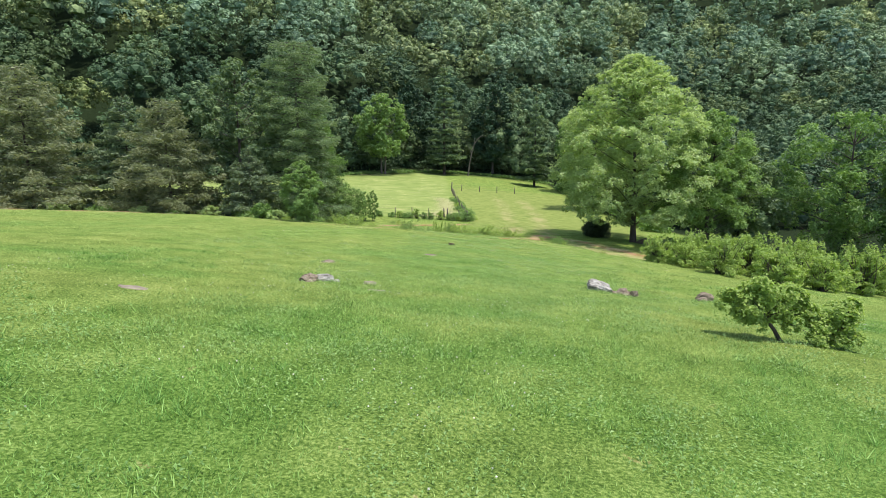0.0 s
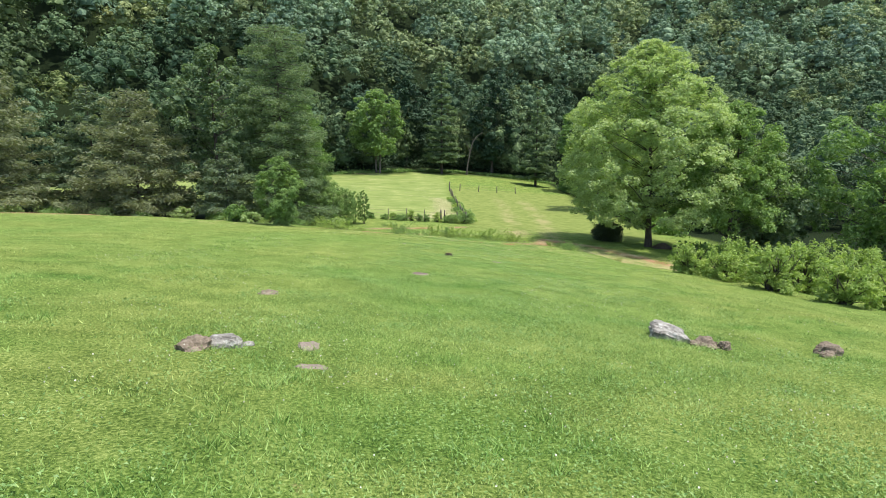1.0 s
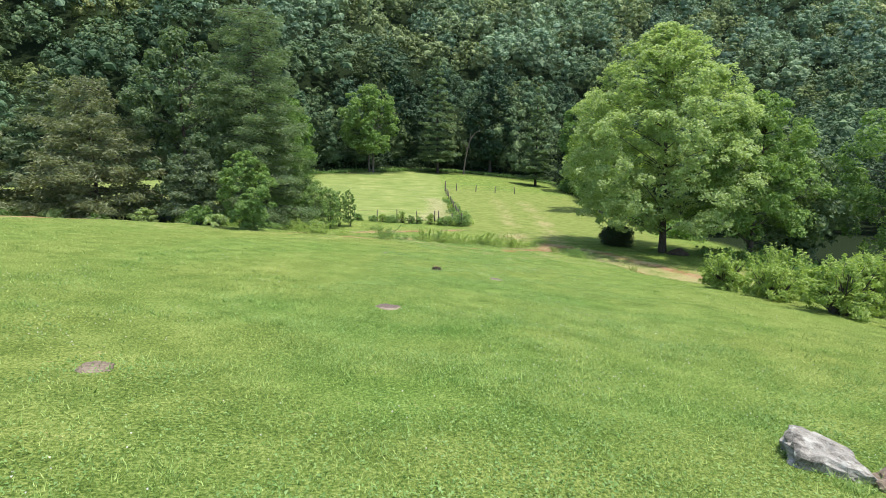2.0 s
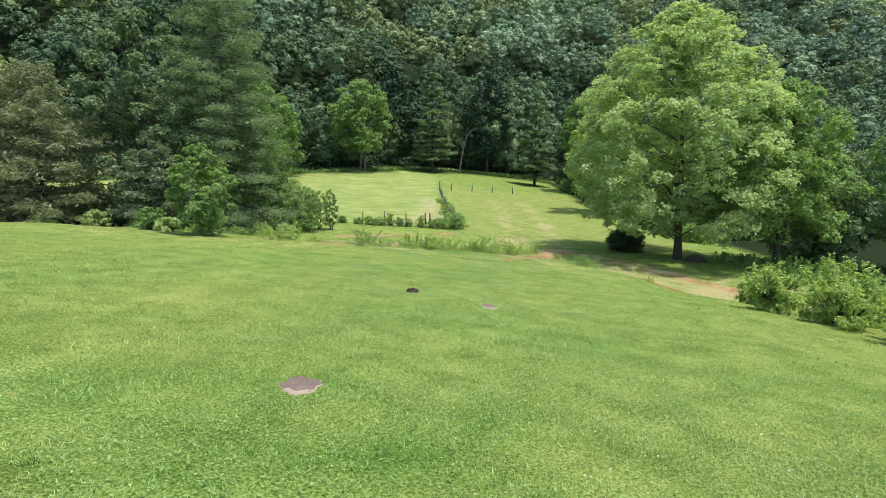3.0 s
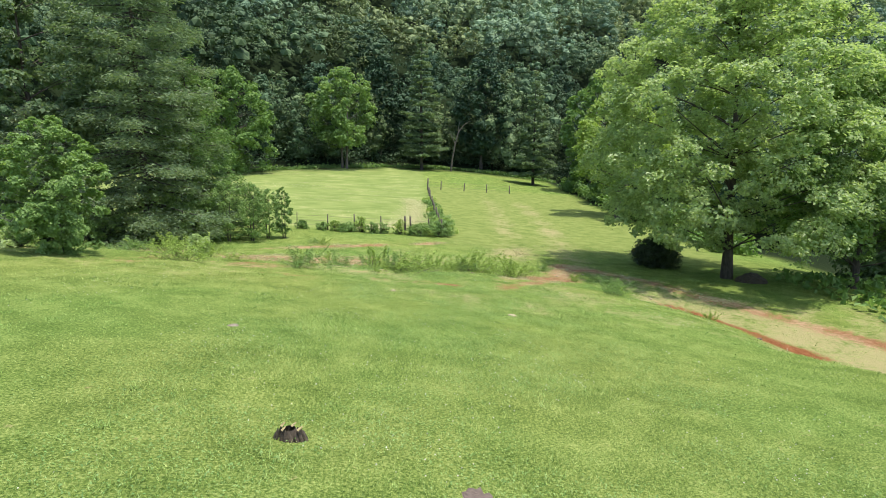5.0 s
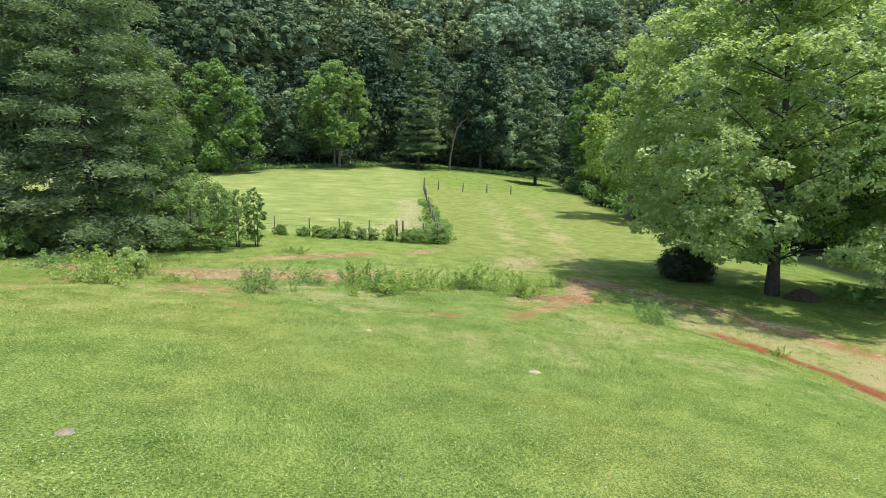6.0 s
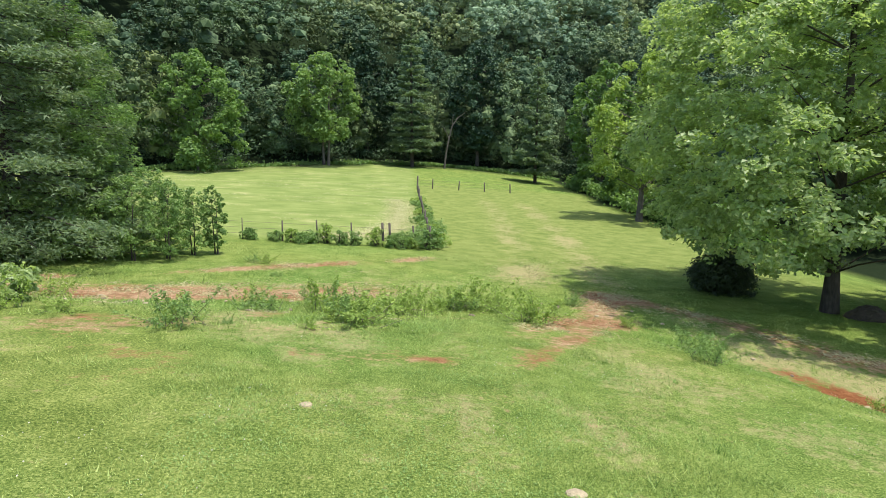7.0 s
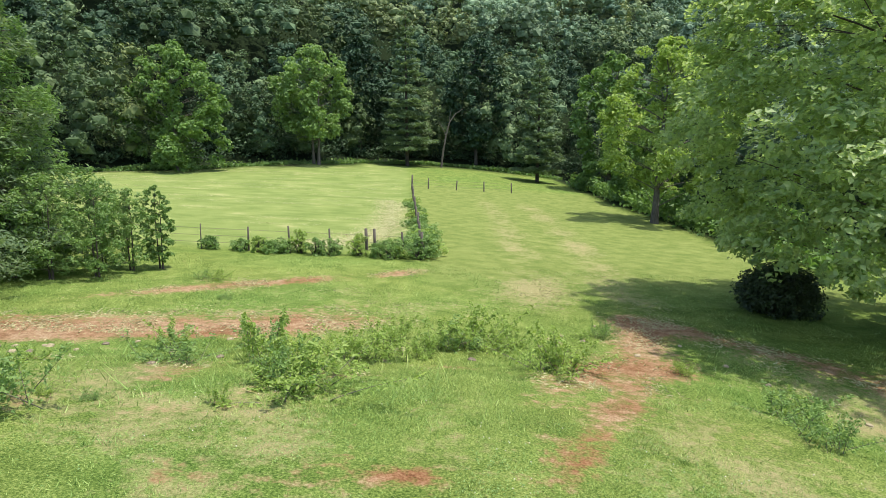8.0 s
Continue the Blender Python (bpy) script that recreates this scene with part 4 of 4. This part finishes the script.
def rocks():
    rock(4.40, 15.85, (0.40, 0.42, 0.36), -48, "pale grey lichened slab of rock in the grass", 1, ROCK, -0.03, 0.72, rugged=0.55)
    rock(4.86, 15.45, (0.26, 0.20, 0.16), -30, "low jagged brown rock at the slab's end", 2, ROCK_BROWN, -0.03, rugged=0.7)
    rock(5.12, 15.28, (0.12, 0.09, 0.16), 10, "small dark jagged rock at the slab's end", 3, ROCK_BROWN, -0.02, rugged=0.7)
    rock(-3.40, 16.95, (0.20, 0.15, 0.06), 0, "flat brownish stone sunk in the grass", 13, ROCK_BROWN, 0.0)
    rock(7.12, 15.5, (0.20, 0.16, 0.20), -15, "dark grey rock standing in the grass", 4, ROCK_BROWN, rugged=0.45)
    rock(6.95, 15.25, (0.14, 0.12, 0.10), 40, "small brown rock beside a grey one", 5, ROCK_BROWN)
    rock(-2.58, 12.35, (0.20, 0.17, 0.15), 15, "pale grey rounded rock in bare turf", 6, ROCK)
    rock(-2.84, 12.08, (0.17, 0.14, 0.12), 25, "brown crumbling rock beside a grey one", 7, ROCK_BROWN, rugged=0.5)
    rock(-2.0, 37.45, (0.11, 0.10, 0.035), 20, "flat grey-brown stone lying in the grass", 15, EARTH_GREY, rugged=0.15)
    rock(-2.36, 12.55, (0.09, 0.07, 0.05), 10, "low grey stone almost sunk in turf", 8, ROCK)
    # Stump wood colour darkens this boulder for moss and the tree's deep shade.
    rock(20.1, 57.9, (0.78, 0.6, 0.44), 10, "dark boulder beside the sycamore's trunk", 9, WOOD_DARK_AND_SHADE)
    rock(4.38, 42.25, (0.13, 0.10, 0.05), 0, "flat pale stone lying in the grass", 10, STONE_PALE, rugged=0.15)
    rock(0.8, 44.2, (0.10, 0.08, 0.04), 0, "small pale stone lying in the grass", 12, STONE_PALE, rugged=0.15)
    rng = np.random.default_rng(3)
    for k in range(60):
        x = rng.uniform(-10, 15)
        y = float(bank_y(x)) + rng.normal() * 0.7 + 1.8 if x < 9 else 51.6 - (x - 12.4) / 0.476 + rng.normal() * 0.8
        s = rng.uniform(0.03, 0.085)
        rock(x, y, (s * 1.3, s, s * 0.7), rng.uniform(0, 180), "small stone lying on the dirt track", 20 + k % 7, (STONE_PALE, ROCK_BROWN)[k % 2], 0.01, name="stone", group="stones on the track")


def earth_patch(x, y, rx, ry, turn, label, seed, lift=0.012, rim=True, material=EARTH):
    """A worn bald spot: a shallow dish of bare earth with a crumbling rim, laid on the slope."""
    bm = bmesh.new()
    rings, around = 7, 36
    grid = []
    for r in range(rings + 1):
        row = []
        for a in range(around):
            ang = a * 2 * math.pi / around
            wob = 1 + 0.38 * noise.noise(Vector((math.cos(ang) * 1.3, math.sin(ang) * 1.3, seed))) + 0.30 * noise.noise(Vector((math.cos(ang) * 4, math.sin(ang) * 4, seed)))
            k = r / rings * wob
            lx, ly = rx * k * math.cos(ang), ry * k * math.sin(ang)
            c, s = math.cos(radians(turn)), math.sin(radians(turn))
            gx, gy = x + lx * c - ly * s, y + lx * s + ly * c
            h = lift + 0.008 * noise.noise(Vector((gx * 9, gy * 9, seed))) - (0.08 if r == rings else 0)
            row.append(bm.verts.new((gx - x, gy - y, float(ground_z(gx, gy)) - float(ground_z(x, y)) + h)))
        grid.append(row)
    for r in range(rings):
        for a in range(around):
            b = (a + 1) % around
            f = bm.faces.new((grid[r][a], grid[r][b], grid[r + 1][b], grid[r + 1][a]))
            f.smooth = True
            mid = (grid[r + 1][a].co + grid[r + 1][b].co) / 2
            f.material_index = 1 if rim and (r >= rings - 1 or (r >= rings - 3 and mid.y < -0.45 * ry)) else 0
    bmesh.ops.remove_doubles(bm, verts=grid[0], dist=1e-4)
    me = bpy.data.meshes.new("earth_patch")
    bm.to_mesh(me)
    bm.free()
    me.materials.append(material)
    me.materials.append(EARTH_RIM)
    ob = new("earth_patch", me)
    ob.location = (x, y, float(ground_z(x, y)))
    return tagged(ob, label, "bare earth", "bald spots in the pasture")


def stump(x, y):
    ob = thing("tree_stump", x, y, float(ground_z(x, y)) + 0.02, "dark rotten tree stump with pale split wood", "stump")
    rng = np.random.default_rng(4)
    pieces = []
    for k in range(14):
        a = k * 2 * math.pi / 14
        r = 0.07 + 0.025 * rng.random()
        foot = np.array((1.6 * r * math.cos(a), r * math.sin(a), -0.04))
        pieces.append(tube([foot * 1.25, foot + (0, 0, 0.09), foot * 0.9 + (0, 0, 0.11 + 0.07 * rng.random())], (0.03, 0.026, 0.006), 5))
    pieces.append(tube([(0, 0, -0.05), (0, 0, 0.06), (0, 0, 0.12)], (0.11, 0.10, 0.07), 12))
    body = mesh_object("body", *gather(pieces), WOOD_DARK_AND_SHADE, ob, smooth=True)
    chips = [tube([(-0.10 + 0.03 * k, 0.05 * (-1) ** k - 0.03, 0.13), (-0.06 + 0.032 * k, 0.05 * (-1) ** k, 0.17)], (0.016, 0.007), 5) for k in (0, 1, 4, 7)]
    for chip in chips:
        mesh_object("splinter", *chip, WOOD_CUT, body)


rocks()
earth_patch(-0.52, 22.45, 0.28, 0.40, 10, "round bald spot of brown earth in the grass", 2.0)
earth_patch(2.52, 30.75, 0.25, 0.60, 0, "kidney-shaped bald spot of brown earth with a dry rim", 5.0)
for spot in ((-1.62, 12.75, 0.17, 0.24, 3.0), (-1.4, 11.9, 0.2, 0.14, 4.0), (-5.13, 9.5, 0.3, 0.16, 6.0)):
    earth_patch(*spot[:4], 0, "worn patch of grey-brown earth among the grass", spot[4], 0.008, False, EARTH_GREY)
stump(0.42, 32.2)


# ---- the field fence ----
def fence():
    ob = thing("fence", 2.8, 70.6, 0, "weathered wooden post and wire fence round the hay field", "fence")
    rng = np.random.default_rng(12)
    front = [(-13.0, 70.2, 1.25, 0.03), (-8.2, 70.2, 1.25, 0.03), (-5.9, 70.3, 1.2, 0.05), (-3.85, 70.3, 1.35, 0.05), (-1.85, 70.4, 1.3, 0.05), (0.0, 70.4, 1.4, 0.085), (0.42, 70.4, 1.4, 0.08), (1.85, 70.5, 1.3, 0.06), (2.8, 70.6, 1.35, 0.08)]
    side = [(float(fence_x(y)), y, rng.uniform(1.0, 1.2), 0.08) for y in (73.2, 76.0, 79.0, 82.2, 85.5, 89.0, 92.5, 96.0, 99.5, 103.0, 106.5)] + [(float(fence_x(110)), 110.0, 1.7, 0.11)]
    back = [(3.3 + 3.35 * k, 111.4 + 0.15 * k, rng.uniform(1.15, 1.35), 0.08) for k in range(4)]
    for x, y, h, r in front + side + back:
        z = float(ground_z(x, y))
        lean = rng.normal(size=2) * 0.05
        p = np.array([(x, y, z - 0.3), (x + lean[0] * 0.5, y + lean[1] * 0.5, z + h * 0.5), (x + lean[0], y + lean[1], z + h), (x + lean[0], y + lean[1], z + h + 0.01)])
        mesh_object("post", *tube(p - np.array((2.8, 70.6, 0)), (r, r * 0.95, r * 0.9, r * 0.3), 7), WOOD_GREY, ob, smooth=True)
    for line in (front, [front[-1]] + side, [side[-1]] + back):
        for h in (0.35, 0.7, 1.05):
            p = np.array([(x, y, float(ground_z(x, y)) + h) for x, y, _, _ in line]) - np.array((2.8, 70.6, 0))
            mesh_object("wire", *tube(p, np.full(len(p), 0.006), 4), WIRE, ob)


fence()


# ---- grass, clover and hay ----
def grass_material():
    m, n, link, bsdf = shader("grass_blades", 0.55)
    pos = n.new("ShaderNodeTexCoord").outputs["Object"]
    geo = n.new("ShaderNodeNewGeometry")
    mid, big = grain(n, link, 0.9, 4.0, pos), grain(n, link, 7.0, 3.0, pos)
    v = math_node(n, link, "ADD", math_node(n, link, "MULTIPLY", geo.outputs["Random Per Island"], 0.7), math_node(n, link, "MULTIPLY", mid, 0.30))
    r = ramp(n, [(0.14, (0.09, 0.16, 0.03)), (0.92, (0.60, 0.70, 0.27)), (0.5, (0.302, 0.437, 0.118))])
    link(v, r.inputs[0])
    tone = ramp(n, [(0.32, (0.90, 1.0, 0.9)), (0.68, (1.12, 1.04, 1.0))])
    link(big, tone.inputs[0])
    col = blend(n, link, 1.0, r.outputs[0], tone.outputs[0], "MULTIPLY")
    col = blend(n, link, mark(n, "lush"), col, blend(n, link, 1.0, col, (0.68, 0.86, 0.72), "MULTIPLY"))
    link(col, bsdf.inputs["Base Color"])
    bsdf.inputs["Specular IOR Level"].default_value = 0.3
    trans = n.new("ShaderNodeBsdfTranslucent")
    link(col, trans.inputs[0])
    mix = n.new("ShaderNodeMixShader")
    mix.inputs[0].default_value = 0.4
    link(bsdf.outputs[0], mix.inputs[1])
    link(trans.outputs[0], mix.inputs[2])
    link(mix.outputs[0], n["Material Output"].inputs[0])
    return m


GRASS = grass_material()
CLOVER = leaf_material("clover_leaf", (0.10, 0.20, 0.055), (0.21, 0.35, 0.10), (0.40, 0.52, 0.21), 0.3)
PETAL = plain_material("clover_petal", (0.62, 0.60, 0.48), (0.78, 0.78, 0.70), 0.02)
STRAW = plain_material("dry_hay", (0.36, 0.34, 0.15), (0.60, 0.56, 0.32), 0.2)


def centre_line(y):
    return 0.2 + 0.065 * np.clip(np.asarray(y, float), 0, 50)


def scatter(rng, count, x0, x1, y0, y1, keep):
    """Random places in a box, thinned by keep(x, y) from 0 to 1."""
    x, y = rng.uniform(x0, x1, count), rng.uniform(y0, y1, count)
    ok = rng.random(count) < keep(x, y)
    return x[ok], y[ok]


def bare(x, y):
    marks = ground_marks(x, y)
    open_turf = np.clip(1.1 - 2.0 * marks["soil"] - 0.5 * marks["straw"] - marks["shaded_litter"], 0, 1)
    for bx, by, rx, ry in BALD:
        open_turf = open_turf * ease(0.75 if rx * ry > 0.1 else 0.45, 1.15, np.hypot((x - bx) / rx, (y - by) / ry))
    return open_turf


def blades(rng, x, y, tall, wide):
    n = len(x)
    z = ground_z(x, y) - 0.012
    a, b = rng.uniform(0, 2 * np.pi, (2, n))
    lush = 0.55 + 0.9 * bumps(x, y, 0.7, 31) * (0.4 + bumps(x, y, 3.0, 32))
    h = tall * rng.uniform(0.5, 1.3, n) * lush
    w = wide * rng.uniform(0.6, 1.3, n)
    lean = h * rng.uniform(0.3, 1.4, n)
    c = np.stack([x, y, z], 1)
    side = np.stack([np.cos(a), np.sin(a), 0 * a], 1) * w[:, None] / 2
    top = c + np.stack([np.cos(b) * lean, np.sin(b) * lean, h], 1)
    v = np.stack([c - side, c + side, top], 1).reshape(-1, 3)
    return v


def grass():
    rng = np.random.default_rng(91)
    near = lambda x, y: ease(6.0, 2.6, np.abs(x - centre_line(y))) * bare(x, y)
    wide = lambda x, y: (0.35 + 0.65 * ease(14, 7, np.abs(x - centre_line(y)))) * bare(x, y)
    vs = []
    x, y = scatter(rng, 780000, -6, 9.5, 2.5, 55, near)
    vs.append(blades(rng, x, y, 0.042, 0.012))
    x, y = scatter(rng, 260000, -14, 17, 2.5, 58, wide)
    vs.append(blades(rng, x, y, 0.045, 0.014))
    x, y = scatter(rng, 120000, -44, 30, 8, 64, lambda x, y: ease(2, 12, np.abs(x - centre_line(y)) + 0.3 * np.maximum(y - 45, 0)) * bare(x, y))
    vs.append(blades(rng, x, y, 0.06, 0.026))
    x, y = scatter(rng, 110000, -16, 17, 49, 69, lambda x, y: np.clip(0.05 + 0.9 * bare(x, y), 0, 1) * ease(0.2, 0.8, bumps(x, y, 1.1, 33)))
    vs.append(blades(rng, x, y, 0.085, 0.018))
    x, y = scatter(rng, 90000, -48, 9, 40, 60, lambda x, y: ease(-2.6, -0.8, bank_off(x, y)) * ease(1.8, 0.3, bank_off(x, y)) * ease(0.2, 0.6, bumps(x, y, 1.4, 46)) * (0.35 + 0.65 * ease(-10, -16, x)) * bare(x, y))
    vs.append(blades(rng, x, y, 0.30, 0.022))
    x, y = scatter(rng, 5200, -9, 12, 4.5, 53, lambda x, y: bare(x, y) * np.clip(lushness(x, y) - 0.12, 0.07, 1))
    feet = np.concatenate([np.array((fx, fy)) + rng.normal(size=(n, 2)) * (sx, sy) for fx, fy, sx, sy, n in ((4.3, 15.45, 0.3, 0.1, 16), (4.75, 15.15, 0.25, 0.1, 12), (-2.6, 12.15, 0.25, 0.08, 12), (-1.62, 12.5, 0.2, 0.08, 8), (7.0, 15.15, 0.2, 0.1, 8))])
    x, y = np.r_[x, feet[:, 0]], np.r_[y, feet[:, 1]]
    k = rng.integers(14, 40, len(x))
    tx, ty = np.repeat(x, k), np.repeat(y, k)
    spread = np.repeat(rng.uniform(0.03, 0.10, len(x)), k)
    vs.append(blades(rng, tx + rng.normal(size=len(tx)) * spread, ty + rng.normal(size=len(tx)) * spread, 0.10, 0.012))
    v = np.concatenate(vs)
    shade = np.clip(lushness(v[:, 0], v[:, 1]) + np.r_[np.zeros(len(v) - 3 * len(tx)), np.full(3 * len(tx), 0.2)], 0, 1)
    ob = mesh_object("grass", v, np.arange(len(v)).reshape(-1, 3), GRASS, None, dict(lush=shade))
    tagged(ob, "short green pasture grass with darker tufts", "grass", kind="stuff")
    x, y = scatter(rng, 300000, -7, 10, 2.5, 52, lambda x, y: ease(6.5, 3.0, np.abs(x - centre_line(y))) * bare(x, y) * ease(0.3, 0.75, bumps(x, y, 1.3, 41)))
    p = np.stack([x, y, ground_z(x, y) + rng.uniform(0.02, 0.06, len(x))], 1)
    v, f = leaves(rng, p, np.zeros((len(p), 3)), 0.029, 1.0, 0.4, 0.95, 3)
    x, y = scatter(rng, 260000, -8, 11, 2.5, 30, lambda x, y: bare(x, y) * ease(0.56, 0.74, bumps(x, y, 1.7, 43) * 0.6 + 0.4 * bumps(x, y, 0.6, 44)) * ease(30, 10, y))
    p = np.stack([x, y, ground_z(x, y) + rng.uniform(0.02, 0.12, len(x)) * (0.4 + bumps(x, y, 0.35, 45))], 1)
    w, g = leaves(rng, p, rng.normal(size=(len(p), 3)) * 0.3, 0.037, 1.0, 0.6, 0.8, 3)
    v, f = gather([(v, f), (w, g)])
    ob = mesh_object("clover", v, f, CLOVER)
    tagged(ob, "low patches of green clover in the pasture", "clover", kind="stuff")
    x, y = scatter(rng, 9000, -9, 12, 3, 52, lambda x, y: bare(x, y) * ease(0.4, 0.8, bumps(x, y, 2.0, 42)))
    p = np.stack([x, y, ground_z(x, y) + rng.uniform(0.06, 0.10, len(x))], 1)
    v, f = leaves(rng, np.repeat(p, 3, 0), rng.normal(size=(3 * len(p), 3)), 0.017, 0.4, 0.8, 0.9)
    ob = mesh_object("clover_flowers", v, f, PETAL)
    tagged(ob, "tiny white clover flowers scattered through the grass", "flowers", kind="stuff")


def hay():
    """Cut hay lying in rows across the field."""
    rng = np.random.default_rng(92)
    pts = []
    for k in range(22):
        y0 = 74.5 + 2.6 * k
        x0, x1 = -52 + 0.4 * k, float(fence_x(y0)) - 1.2
        n = int((x1 - x0) * 30)
        x = rng.uniform(x0, x1, n)
        y = y0 + 0.045 * (x - x1) + 0.8 * np.sin(x * 0.11 + k) + rng.normal(size=n) * 0.34
        ok = bumps(x, y + 40 * k, 7, 51) > 0.50
        pts.append(np.stack([x[ok], y[ok]], 1))
    y = 72.3 + 26 * rng.random(13000) ** 1.6
    x = np.interp(y, (72.3, 73.2, 74.8, 78, 83.7, 92, 100), (-4.5, -2.8, -1.2, 0.0, 0.5, 0.2, -1.0))
    curve = np.stack([x + rng.normal(size=13000) * 0.8, y + rng.normal(size=13000) * 0.5], 1)
    pts.append(curve)
    p = np.concatenate(pts)
    p = p[p[:, 0] < fence_x(p[:, 1]) - 0.5]
    z = ground_z(p[:, 0], p[:, 1]) + rng.uniform(0.01, 0.07, len(p))
    v, f = leaves(rng, np.c_[p, z], np.zeros((len(p), 3)), 0.17, 1.0, 0.2, 0.16)
    ob = mesh_object("cut_hay", v, f, STRAW)
    tagged(ob, "pale cut hay lying in rows on the field", "hay", kind="stuff")


def track_straw():
    """Dead grass and straw strewn over the dirt track."""
    rng = np.random.default_rng(93)
    x, y = scatter(rng, 260000, -16, 18, 52, 69, lambda x, y: np.clip(0.7 * ground_marks(x, y)["soil"] + 0.6 * ground_marks(x, y)["straw"] - ground_marks(x, y)["red"] - 0.15, 0, 0.8) * ease(0.25, 0.8, bumps(x, y, 0.8, 52)))
    p = np.stack([x, y, ground_z(x, y) + rng.uniform(0.01, 0.05, len(x))], 1)
    v, f = leaves(rng, p, np.zeros((len(p), 3)), 0.10, 1.0, 0.3, 0.13, 3)
    ob = mesh_object("straw", v, f, STRAW)
    tagged(ob, "dead grass and pale straw strewn over the dirt track", "straw", kind="stuff")


grass()
hay()
track_straw()
